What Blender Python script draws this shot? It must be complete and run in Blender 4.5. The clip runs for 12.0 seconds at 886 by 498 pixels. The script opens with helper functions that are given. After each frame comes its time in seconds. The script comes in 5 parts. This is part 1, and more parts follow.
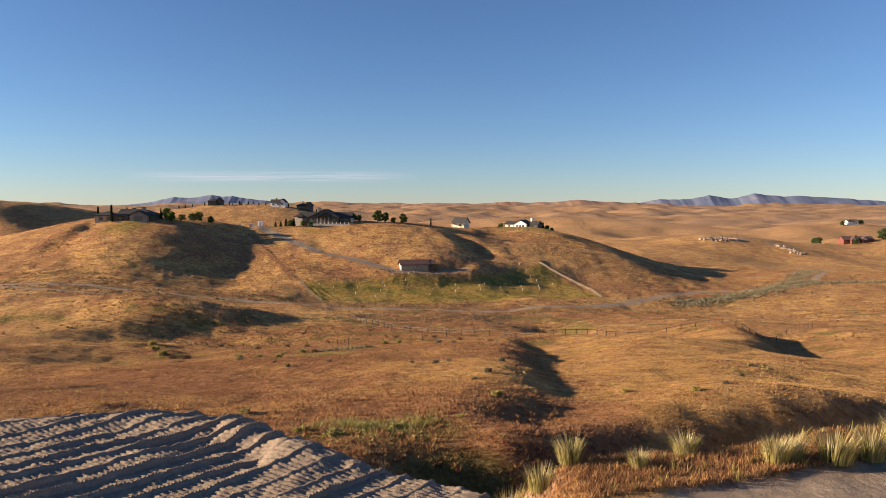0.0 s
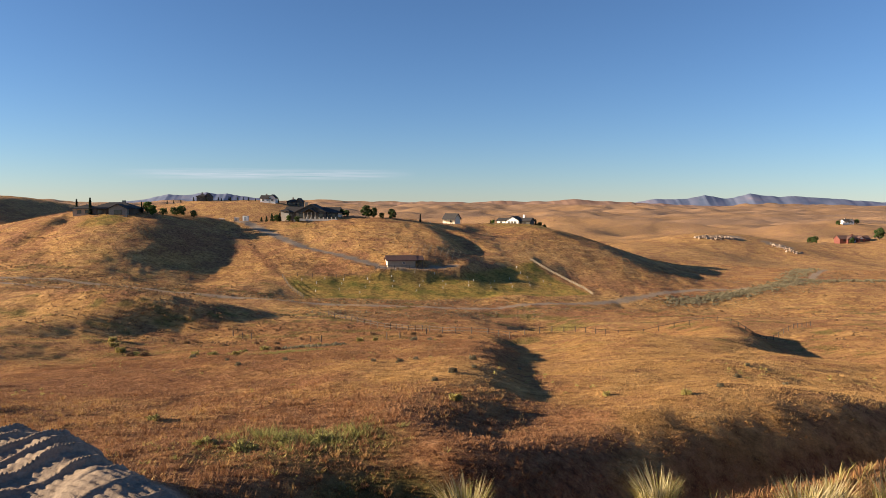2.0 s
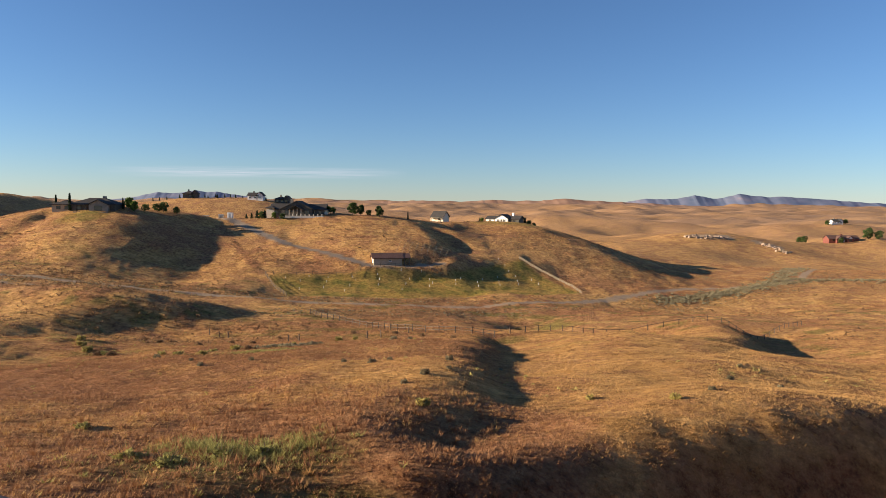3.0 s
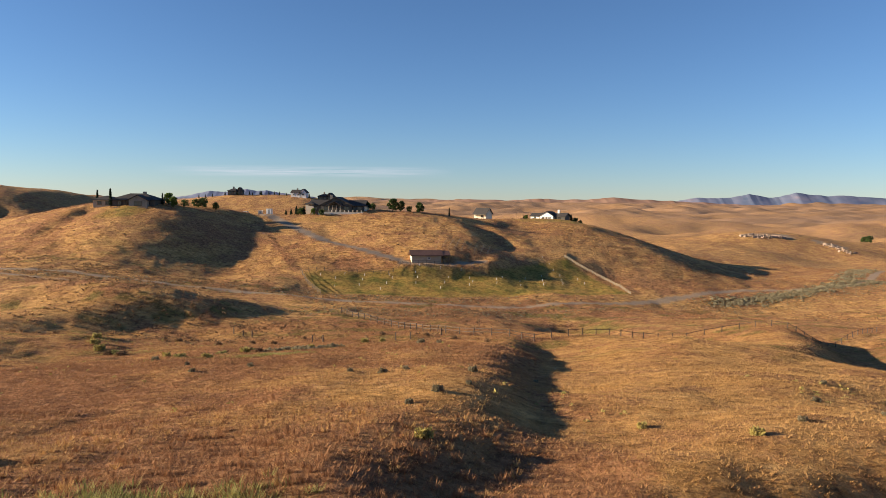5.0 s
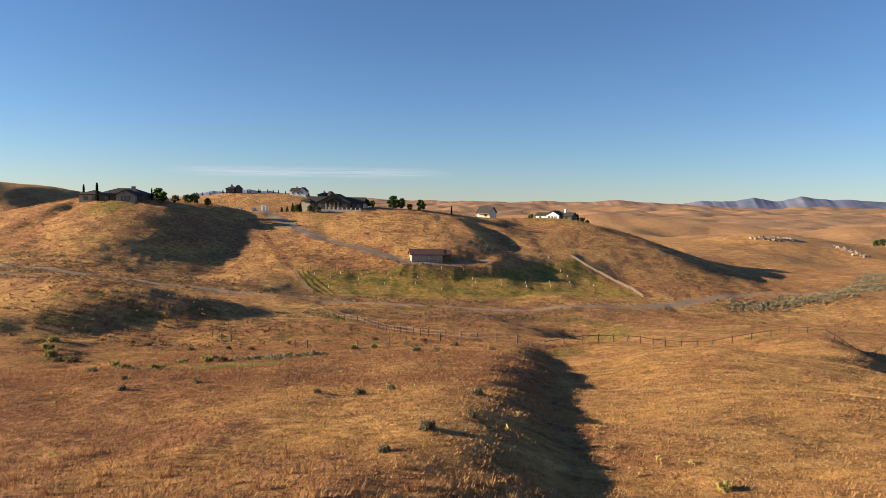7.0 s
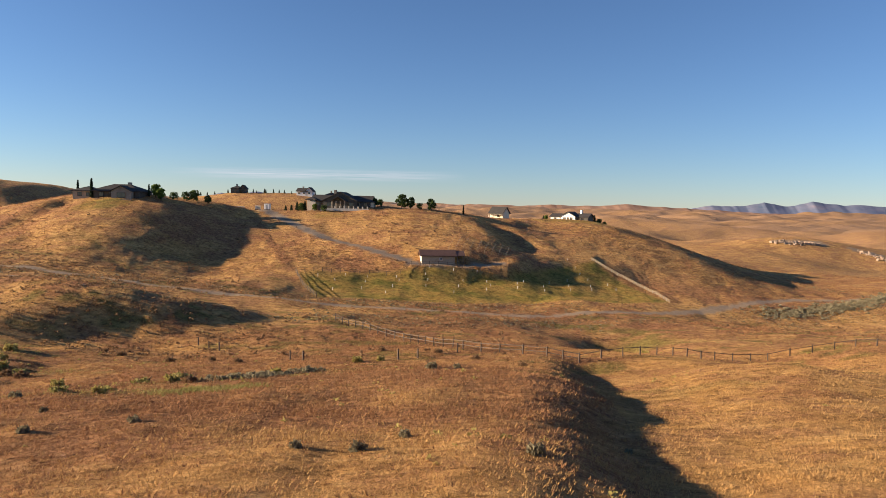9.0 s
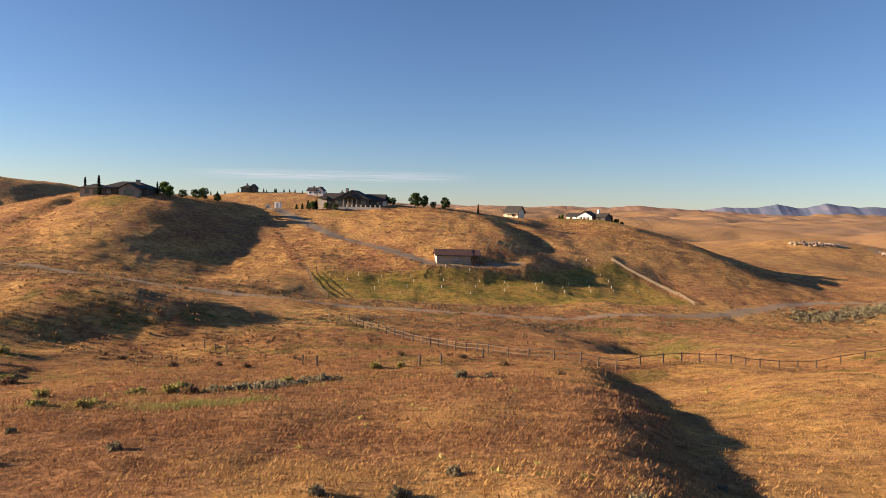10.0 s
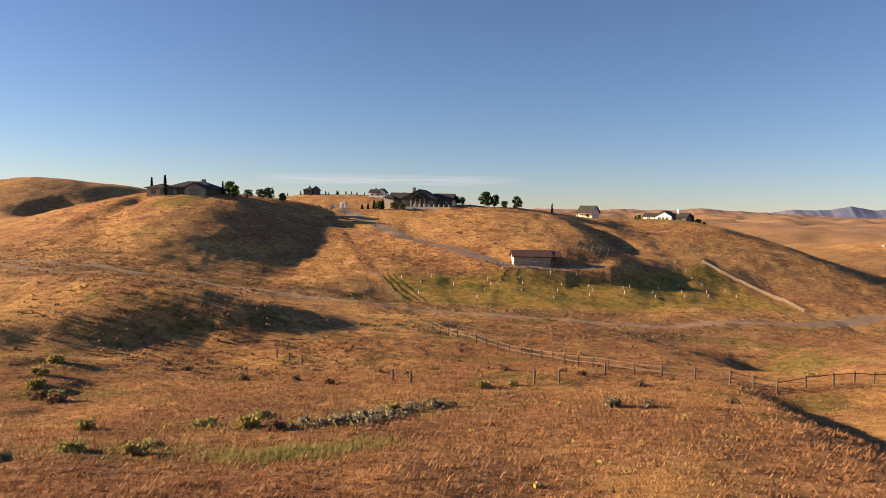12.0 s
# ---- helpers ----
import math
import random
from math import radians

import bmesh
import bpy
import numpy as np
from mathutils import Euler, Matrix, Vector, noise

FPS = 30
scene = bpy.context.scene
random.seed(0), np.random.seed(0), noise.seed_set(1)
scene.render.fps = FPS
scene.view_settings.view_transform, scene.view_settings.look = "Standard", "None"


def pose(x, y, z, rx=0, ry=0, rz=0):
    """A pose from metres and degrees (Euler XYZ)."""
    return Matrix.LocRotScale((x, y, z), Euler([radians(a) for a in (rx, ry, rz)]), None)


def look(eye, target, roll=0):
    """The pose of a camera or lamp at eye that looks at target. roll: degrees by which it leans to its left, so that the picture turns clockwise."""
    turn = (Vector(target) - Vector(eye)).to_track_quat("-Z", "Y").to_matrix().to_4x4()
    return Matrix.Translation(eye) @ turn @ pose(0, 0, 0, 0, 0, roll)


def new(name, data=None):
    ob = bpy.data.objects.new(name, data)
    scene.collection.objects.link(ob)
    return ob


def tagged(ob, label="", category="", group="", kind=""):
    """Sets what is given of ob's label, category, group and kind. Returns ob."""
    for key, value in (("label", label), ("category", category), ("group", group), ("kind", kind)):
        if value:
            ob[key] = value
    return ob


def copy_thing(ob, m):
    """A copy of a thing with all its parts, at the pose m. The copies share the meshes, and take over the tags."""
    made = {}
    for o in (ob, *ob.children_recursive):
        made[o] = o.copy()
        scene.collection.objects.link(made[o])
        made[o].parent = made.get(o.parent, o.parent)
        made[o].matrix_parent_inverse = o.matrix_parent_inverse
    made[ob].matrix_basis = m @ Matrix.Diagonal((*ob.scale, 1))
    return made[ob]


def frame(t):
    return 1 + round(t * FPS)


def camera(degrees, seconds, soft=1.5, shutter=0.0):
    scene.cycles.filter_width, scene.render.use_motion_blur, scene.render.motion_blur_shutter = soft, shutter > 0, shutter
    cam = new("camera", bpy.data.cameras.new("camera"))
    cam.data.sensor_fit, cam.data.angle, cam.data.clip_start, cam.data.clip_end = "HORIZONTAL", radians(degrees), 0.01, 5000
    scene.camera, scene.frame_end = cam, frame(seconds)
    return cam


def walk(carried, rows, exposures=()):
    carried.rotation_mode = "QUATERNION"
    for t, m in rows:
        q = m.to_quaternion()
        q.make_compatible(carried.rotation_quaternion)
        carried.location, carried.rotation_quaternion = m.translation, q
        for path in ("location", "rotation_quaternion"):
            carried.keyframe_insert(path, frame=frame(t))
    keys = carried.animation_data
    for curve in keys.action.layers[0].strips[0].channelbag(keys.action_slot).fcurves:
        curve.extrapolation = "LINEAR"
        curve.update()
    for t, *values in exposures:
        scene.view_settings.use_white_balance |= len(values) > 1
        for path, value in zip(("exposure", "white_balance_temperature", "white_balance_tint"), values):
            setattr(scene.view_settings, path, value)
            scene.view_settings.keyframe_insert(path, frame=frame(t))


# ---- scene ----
cam = camera(65.6, 12.0, soft=0.7)
METRES, EYE, TILT, LEAN, TURN = 70.0, 6.72, -8.1, 1.9, 0.0
ROWS = [
    (0.0, 0.0, 0.0, 0.0, -0.16, 4.63, -1.93),
    (0.5, 0.0099, 0.0239, -0.0019, -0.23, 4.58, -1.98),
    (1.0, 0.0206, 0.0497, -0.0039, -0.29, 4.55, -2.03),
    (1.5, 0.0319, 0.0775, -0.0058, -0.36, 4.56, -2.1),
    (2.0, 0.0433, 0.1061, -0.0074, -0.52, 4.55, -2.17),
    (2.5, 0.0546, 0.1358, -0.0087, -0.84, 4.55, -2.21),
    (3.0, 0.0648, 0.1644, -0.0097, -1.28, 4.51, -2.29),
    (5.0, 0.0932, 0.3004, -0.0063, 2.53, 4.25, -2.91),
    (5.5, 0.0962, 0.3418, -0.0059, 2.62, 4.26, -3.04),
    (6.0, 0.0967, 0.3854, -0.0061, 2.63, 4.29, -3.14),
    (6.5, 0.0951, 0.4311, -0.0064, 2.69, 4.34, -3.24),
    (7.0, 0.0915, 0.4783, -0.0062, 2.73, 4.39, -3.31),
    (9.0, 0.0621, 0.677, -0.0037, 3.35, 4.64, -3.72),
    (9.5, 0.0484, 0.7259, -0.0041, 3.8, 4.67, -3.88),
    (10.0, 0.0301, 0.7735, -0.0051, 4.13, 4.69, -3.96),
    (10.5, 0.0085, 0.8198, -0.0059, 4.25, 4.75, -4.01),
    (11.0, -0.0151, 0.8649, -0.007, 4.34, 4.84, -4.01),
    (11.5, -0.0405, 0.909, -0.0079, 5.05, 4.87, -4.03),
    (12.0, -0.068, 0.9507, -0.0084, 8.78, 4.68, -4.39),
]
walk(cam, [(t, pose(0, 0, EYE, TILT, LEAN, TURN) @ pose(METRES * x, METRES * y, METRES * z, 90 + pitch, roll, yaw)) for t, x, y, z, yaw, pitch, roll in ROWS], [(0.0, 1.36, 6300, 9), (2.5, 1.36, 6120, 6), (6.0, 1.36, 6150, 6), (9.5, 1.40, 6450, 10), (12.0, 1.42, 7000, 16)])

# ---- light ----
SUN_AZ, SUN_EL = 266.0, 14.0      # where the sun stands: degrees clockwise from +y, and above the horizon
world = bpy.data.worlds.new("sky_world")
scene.world = world
world.use_nodes = True
wn = world.node_tree.nodes
sky = wn.new("ShaderNodeTexSky")
sky.sky_type = "NISHITA"
sky.sun_disc = False
sky.sun_elevation, sky.sun_rotation = radians(SUN_EL), radians(SUN_AZ)
sky.altitude, sky.air_density, sky.dust_density, sky.ozone_density = 900, 1.0, 0.0, 4.0
wn["Background"].inputs["Strength"].default_value = 0.050
tint = wn.new("ShaderNodeMix")          # a clean, dry blue
tint.data_type, tint.blend_type = "RGBA", "MULTIPLY"
tint.inputs["Factor"].default_value = 1.0
tint.inputs["B"].default_value = (1.01, 0.965, 1.05, 1)
world.node_tree.links.new(sky.outputs[0], tint.inputs["A"])
world.node_tree.links.new(tint.outputs["Result"], wn["Background"].inputs["Color"])

sun_data = bpy.data.lights.new("sun", "SUN")
sun_data.energy, sun_data.angle, sun_data.color = 5.0, radians(0.5), (1.0, 0.765, 0.52)
sun = new("sun", sun_data)
_d = Vector((math.sin(radians(SUN_AZ)) * math.cos(radians(SUN_EL)), math.cos(radians(SUN_AZ)) * math.cos(radians(SUN_EL)), math.sin(radians(SUN_EL))))
sun.matrix_world = look(_d * 300, (0, 0, 0))

# ---- materials ----
def material(name):
    m = bpy.data.materials.new(name)
    m.use_nodes = True
    nt = m.node_tree
    return m, nt, nt.nodes["Principled BSDF"]


def node(nt, kind, **values):
    n = nt.nodes.new(kind)
    for key, value in values.items():
        n.inputs[key.replace("_", " ")].default_value = value
    return n


def noise_of(nt, scale, detail=4.0, rough_=0.6, vector=None, stretch=None):
    n = node(nt, "ShaderNodeTexNoise", Scale=scale, Detail=detail, Roughness=rough_)
    if vector is None:
        tc = nt.nodes.new("ShaderNodeNewGeometry")
        vector = tc.outputs["Position"]
    if stretch:
        mp = nt.nodes.new("ShaderNodeMapping")
        mp.inputs["Scale"].default_value = stretch
        nt.links.new(vector, mp.inputs["Vector"])
        vector = mp.outputs[0]
    nt.links.new(vector, n.inputs["Vector"])
    return n.outputs["Fac"]


def ramped(nt, fac, stops):
    r = nt.nodes.new("ShaderNodeValToRGB")
    el = r.color_ramp.elements
    while len(el) < len(stops):
        el.new(0.5)
    for e, (p, c) in zip(el, stops):
        e.position, e.color = p, (*c, 1) if len(c) == 3 else c
    nt.links.new(fac, r.inputs["Fac"])
    return r.outputs["Color"]


def mixed(nt, fac, a, b, how="MIX"):
    m = nt.nodes.new("ShaderNodeMix")
    m.data_type, m.blend_type = "RGBA", how
    for sock, v in ((m.inputs["Factor"], fac), (m.inputs["A"], a), (m.inputs["B"], b)):
        if isinstance(v, (int, float)):
            sock.default_value = v
        elif isinstance(v, tuple):
            sock.default_value = (*v, 1)
        else:
            nt.links.new(v, sock)
    return m.outputs["Result"]


def bumped(nt, bsdf, height, strength, distance):
    b = node(nt, "ShaderNodeBump", Strength=strength, Distance=distance)
    nt.links.new(height, b.inputs["Height"])
    nt.links.new(b.outputs[0], bsdf.inputs["Normal"])


def surface(name, lo, hi, scale=3.0, roughness=0.8, bump=0.2, dist=0.02, stretch=None, metallic=0.0, dirt=None):
    """A worn surface: two tones in a grain of that scale, large stains, fine relief."""
    m, nt, bsdf = material(name)
    tc = nt.nodes.new("ShaderNodeTexCoord").outputs["Object"]
    grain = noise_of(nt, scale, 6, 0.65, tc, stretch)
    col = ramped(nt, grain, [(0.3, lo), (0.7, hi)])
    stain = noise_of(nt, scale * 0.12, 3, 0.5, tc)
    col = mixed(nt, ramped(nt, stain, [(0.45, (0, 0, 0)), (0.75, (0.55, 0.55, 0.55))]), col, dirt or tuple(c * 0.7 for c in lo))
    nt.links.new(col, bsdf.inputs["Base Color"])
    bsdf.inputs["Roughness"].default_value = roughness
    bsdf.inputs["Metallic"].default_value = metallic
    bsdf.inputs["Specular IOR Level"].default_value = 0.2
    bumped(nt, bsdf, grain, bump, dist)
    return m


def ground_material():
    m, nt, bsdf = material("dry_ground")
    L = nt.links.new
    zone = nt.nodes.new("ShaderNodeVertexColor")
    zone.layer_name = "zone"
    zone2 = nt.nodes.new("ShaderNodeVertexColor")
    zone2.layer_name = "zone_b"
    sp, sp2 = nt.nodes.new("ShaderNodeSeparateColor"), nt.nodes.new("ShaderNodeSeparateColor")
    L(zone.outputs[0], sp.inputs[0])
    L(zone2.outputs[0], sp2.inputs[0])
    green, sand, road = sp.outputs[0], sp.outputs[1], sp.outputs[2]
    red, sage, weed = sp2.outputs[0], sp2.outputs[1], sp2.outputs[2]
    big = noise_of(nt, 0.018, 4, 0.55)
    mid = noise_of(nt, 0.16, 5, 0.65)
    streak = noise_of(nt, 0.5, 5, 0.7, None, (0.35, 1.0, 1.0))
    fine = noise_of(nt, 2.2, 6, 0.75)
    tiny = noise_of(nt, 11, 3, 0.7)
    gold = ramped(nt, streak, [(0.28, (0.31, 0.165, 0.055)), (0.5, (0.60, 0.335, 0.115)), (0.74, (0.78, 0.49, 0.20))])
    rust = ramped(nt, fine, [(0.3, (0.14, 0.070, 0.040)), (0.48, (0.36, 0.170, 0.078)), (0.72, (0.60, 0.33, 0.15))])
    redmask = nt.nodes.new("ShaderNodeMath")
    redmask.operation = "ADD"
    L(red, redmask.inputs[0])
    L(ramped(nt, mid, [(0.46, (0, 0, 0)), (0.60, (0.8, 0.8, 0.8))]), redmask.inputs[1])
    redmask.use_clamp = True
    col = mixed(nt, redmask.outputs[0], gold, rust)
    col = mixed(nt, ramped(nt, big, [(0.45, (0, 0, 0)), (0.7, (0.4, 0.4, 0.4))]), col, (0.52, 0.32, 0.13))
    # sagebrush specks
    speck = ramped(nt, fine, [(0.50, (0, 0, 0)), (0.60, (1, 1, 1))])
    sm = nt.nodes.new("ShaderNodeMath")
    sm.operation = "MULTIPLY"
    L(sage, sm.inputs[0])
    L(speck, sm.inputs[1])
    col = mixed(nt, sm.outputs[0], col, (0.15, 0.115, 0.055))
    wcol = ramped(nt, fine, [(0.3, (0.10, 0.10, 0.03)), (0.7, (0.26, 0.22, 0.06))])
    col = mixed(nt, weed, col, wcol)
    gcol = ramped(nt, mid, [(0.30, (0.10, 0.115, 0.022)), (0.44, (0.25, 0.195, 0.045)), (0.6, (0.44, 0.275, 0.07))])
    col = mixed(nt, green, col, gcol)
    rcol = ramped(nt, fine, [(0.3, (0.30, 0.225, 0.155)), (0.7, (0.45, 0.36, 0.26))])
    col = mixed(nt, road, col, rcol)
    scol = ramped(nt, fine, [(0.25, (0.25, 0.19, 0.14)), (0.55, (0.36, 0.275, 0.20)), (0.8, (0.46, 0.36, 0.265))])
    col = mixed(nt, sand, col, scol)
    # distance haze painted in: ground colour turns paler by the zone alpha
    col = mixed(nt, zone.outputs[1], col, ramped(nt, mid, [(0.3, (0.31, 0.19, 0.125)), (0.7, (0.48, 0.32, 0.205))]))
    col = mixed(nt, 0.5, col, ramped(nt, tiny, [(0.3, (0.3, 0.3, 0.3)), (0.7, (1, 1, 1))]), "MULTIPLY")
    tussock = noise_of(nt, 0.9, 8, 0.8)
    plain = nt.nodes.new("ShaderNodeMath")
    plain.operation = "SUBTRACT"
    plain.inputs[0].default_value = 1.0
    bare = nt.nodes.new("ShaderNodeMath")
    bare.operation = "MAXIMUM"
    L(sand, bare.inputs[0])
    L(road, bare.inputs[1])
    L(bare.outputs[0], plain.inputs[1])
    col = mixed(nt, plain.outputs[0], col, ramped(nt, tussock, [(0.37, (0.46, 0.43, 0.42)), (0.49, (0.98, 0.98, 0.98)), (0.60, (1.32, 1.34, 1.34))]), "MULTIPLY")
    L(col, bsdf.inputs["Base Color"])
    bsdf.inputs["Roughness"].default_value = 0.95
    bsdf.inputs["Specular IOR Level"].default_value = 0.1
    b = node(nt, "ShaderNodeBump", Distance=0.5)
    even = node(nt, "ShaderNodeMapRange", To_Min=0.25, To_Max=1.0)      # tracks and graded earth lie smoother than the turf
    L(plain.outputs[0], even.inputs["Value"])
    L(even.outputs[0], b.inputs["Strength"])
    L(fine, b.inputs["Height"])
    L(b.outputs[0], bsdf.inputs["Normal"])
    return m


GROUND = ground_material()


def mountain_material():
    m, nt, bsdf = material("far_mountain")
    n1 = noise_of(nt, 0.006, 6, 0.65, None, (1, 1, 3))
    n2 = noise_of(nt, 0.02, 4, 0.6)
    # the blue-lilac cast is distance haze painted into the slopes' colour
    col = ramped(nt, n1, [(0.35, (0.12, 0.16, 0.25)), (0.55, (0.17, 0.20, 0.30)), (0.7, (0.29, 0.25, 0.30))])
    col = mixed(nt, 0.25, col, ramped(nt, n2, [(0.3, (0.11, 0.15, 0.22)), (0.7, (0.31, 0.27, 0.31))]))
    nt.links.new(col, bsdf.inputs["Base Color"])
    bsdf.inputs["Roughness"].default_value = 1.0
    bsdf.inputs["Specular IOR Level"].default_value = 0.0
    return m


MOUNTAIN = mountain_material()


def tan_range_material():
    m, nt, bsdf = material("tan_range")
    n1 = noise_of(nt, 0.012, 6, 0.65, None, (1, 1, 2))
    nt.links.new(ramped(nt, n1, [(0.3, (0.25, 0.145, 0.10)), (0.7, (0.42, 0.27, 0.19))]), bsdf.inputs["Base Color"])
    bsdf.inputs["Roughness"].default_value = 1.0
    bsdf.inputs["Specular IOR Level"].default_value = 0.0
    return m


TAN_RANGE = tan_range_material()


def cloud_material():
    m, nt, bsdf = material("thin_cloud")
    tc = nt.nodes.new("ShaderNodeTexCoord").outputs["Generated"]
    wisps = noise_of(nt, 5.0, 6, 0.6, tc, (1, 1, 2.6))
    sp = nt.nodes.new("ShaderNodeSeparateXYZ")
    nt.links.new(tc, sp.inputs[0])
    fx = ramped(nt, sp.outputs[0], [(0.0, (0, 0, 0)), (0.25, (1, 1, 1)), (0.75, (1, 1, 1)), (1.0, (0, 0, 0))])
    fz = ramped(nt, sp.outputs[2], [(0.1, (0, 0, 0)), (0.5, (1, 1, 1)), (0.9, (0, 0, 0))])
    fac = mixed(nt, 1.0, mixed(nt, 1.0, fx, fz, "MULTIPLY"), ramped(nt, wisps, [(0.34, (0, 0, 0)), (0.72, (0.6, 0.6, 0.6))]), "MULTIPLY")
    glow, clear, mx = nt.nodes.new("ShaderNodeEmission"), nt.nodes.new("ShaderNodeBsdfTransparent"), nt.nodes.new("ShaderNodeMixShader")
    glow.inputs[0].default_value = (0.80, 0.72, 0.78, 1)
    glow.inputs[1].default_value = 0.46
    nt.links.new(fac, mx.inputs[0])
    nt.links.new(clear.outputs[0], mx.inputs[1])
    nt.links.new(glow.outputs[0], mx.inputs[2])
    nt.links.new(mx.outputs[0], nt.nodes["Material Output"].inputs["Surface"])
    return m


CLOUD = cloud_material()

# ---- lie of the land ----
# long section of the valley: distance ahead, height
SECTION = [(-400, -4), (-60, -4), (0, -4), (21, -4.2), (37, -6.2), (60, -9), (90, -13.3), (130, -18.7), (180, -24.3), (230, -25.5),
           (300, -26), (450, -30), (700, -30), (1200, -20), (2500, -12), (4700, 25)]
HILLS = []
GULLIES = []


def hill(x, y, rise, rx, ry, turn):
    """A rounded rise (or, with a negative rise, a hollow) on the valley section."""
    HILLS.append((x, y, rise, rx, ry, radians(turn)))


hill(-172, 320, 8.9, 109, 76, -39)  # house hill
hill(-128, 288, 5.3, 39, 39, 89)
hill(-112, 252, 3.8, 25, 22, 47)
hill(-153, 286, 8.2, 77, 53, -16)
hill(-111, 199, 5.3, 83, 31, -11)
hill(-38, 327, 4.3, 79, 48, 5)  # main hill
hill(-21, 316, 4.4, 72, 38, -58)
hill(10, 370, 4.3, 41, 67, -62)
hill(-47, 270, 1.9, 28, 23, 19)
hill(-4, 270, 2.4, 24, 14, -18)
hill(-16, 251, 1.2, 21, 15, -55)
hill(-84, 268, -1.5, 14, 45, -8)
hill(-49, 240, 0.8, 28, 20, 58)
hill(28, 257, -1.4, 14, 51, -51)
hill(46, 377, 5.5, 56, 69, -2)  # eastern spur
hill(69, 315, 2.3, 28, 31, 22)
hill(57, 381, 5.4, 66, 42, -55)
hill(100, 271, -1.9, 56, 34, 45)
hill(-305, 445, 14.2, 139, 72, 20)  # far western hills
hill(-299, 426, 12.8, 70, 80, 36)
hill(-80, 325, 8.6, 148, 59, 6)
hill(-109, 172, 3.7, 46, 18, -22)  # near western knoll
hill(-61, 165, 2.9, 24, 13, -14)
hill(-41, 143, -1.8, 21, 34, 55)
hill(-48, 106, -2.7, 18, 16, -16)
hill(-48, 78, -1.9, 28, 13, -26)
hill(1, 68, 0.8, 30, 23, -7)  # near ridge
hill(4, 100, 0.8, 12, 19, 21)
hill(37, 117, 2.0, 13, 14, -14)
hill(63, 152, 1.8, 13, 18, 13)
hill(56, 80, -2.2, 13, 45, -26)
hill(91, 229, -3.0, 52, 22, 0)  # valley floor
hill(30, 180, -1.5, 12, 50, 23)
hill(6, 278, 3.1, 57, 28, 13)
hill(188, 404, -2.0, 105, 48, 54)  # country beyond
hill(264, 435, -2.0, 86, 59, -31)
hill(218, 566, 5.8, 103, 41, 6)
hill(270, 583, 5.9, 149, 45, 13)
hill(21, 372, 8.1, 133, 61, 31)
hill(460, 900, 5.1, 150, 90, 0)
hill(199, 952, 7.9, 148, 145, 24)
hill(-22, 59, -0.8, 14, 13, 10)
hill(34, 259, -1.2, 31, 15, 28)
hill(27, 345, -3.0, 23, 21, 28)
hill(-75, 324, 2.2, 52, 13, 18)
hill(-82, 241, -1.0, 17, 16, -6)
hill(-299, 441, 14.4, 107, 109, 13)
hill(136, 360, -2.6, 28, 60, -21)
hill(209, 472, -0.7, 47, 43, 11)
hill(188, 976, 7.9, 149, 147, -22)
hill(89, 303, 0.9, 25, 24, -12)
hill(-190, 575, 36, 130, 80, 0)  # western ridge
hill(471, 806, 12, 70, 50, 0)
hill(-95, 560, 15, 60, 60, 0)
hill(-80, 166, 2.0, 24, 12, -8)
hill(-92, 238, 1.2, 18, 14, 0)
hill(-48, 146, -1.0, 20, 10, 0)


def gully(line, depth, west, east, lip=0.0):
    """A dry gully along a smooth line in plan, dying out at its ends: a bank of its own width to the west and
    to the east, and a raised lip along the west."""
    fine = []
    for k in range(len(line) - 1):
        p = [np.array(line[min(max(k + j, 0), len(line) - 1)], float) for j in (-1, 0, 1, 2)]
        for t in (0, 0.25, 0.5, 0.75):
            fine.append(0.5 * (2 * p[1] + (p[2] - p[0]) * t + (2 * p[0] - 5 * p[1] + 4 * p[2] - p[3]) * t * t + (3 * p[1] - p[0] - 3 * p[2] + p[3]) * t ** 3))
    GULLIES.append((fine + [np.array(line[-1], float)], depth, west, east, lip))


gully([(5, 38), (7.5, 46), (10.5, 56), (11.3, 66), (12.2, 79), (13.6, 90), (15.2, 98), (16, 110), (16.5, 124), (17.5, 138)], 1.4, 4.6, 12, 0.3)
gully([(-8, 31), (0, 30.5), (9.5, 33.2), (21.5, 41.6), (38.5, 48), (58, 55), (76, 63)], 7.0, 6.4, 8, 0.6)
gully([(54, 104), (64, 122), (69, 138), (72, 150), (79, 172)], 2.8, 7, 14, 0.6)
gully([(21, 152), (25, 168), (29, 184), (40, 196)], 2.6, 8, 12)
gully([(0, 328), (9, 311), (14, 299), (15.5, 289), (16, 278)], 1.9, 6.0, 8, 0.4)
gully([(-96, 318), (-88, 302), (-83, 284)], 1.6, 12, 10)
gully([(-262, 350), (-258, 372), (-261, 400)], 4.5, 10, 14)
gully([(-148, 248), (-144, 267), (-143, 288)], 1.4, 5, 8, 0.6)
gully([(-77, 250), (-75, 228), (-75, 206)], 0.6, 7, 8)
gully([(98, 335), (108, 318), (116, 298)], 2.6, 9, 14)
gully([(-80, 94), (-57, 88), (-43, 83)], 1.6, 4, 7)
gully([(-60, 300), (-52, 290), (-46, 276)], 1.6, 7, 6)
gully([(-80, 126), (-66, 138), (-52, 151), (-38, 166), (-30, 184)], 0.8, 8.5, 12, 0.9)  # foot of the western knoll


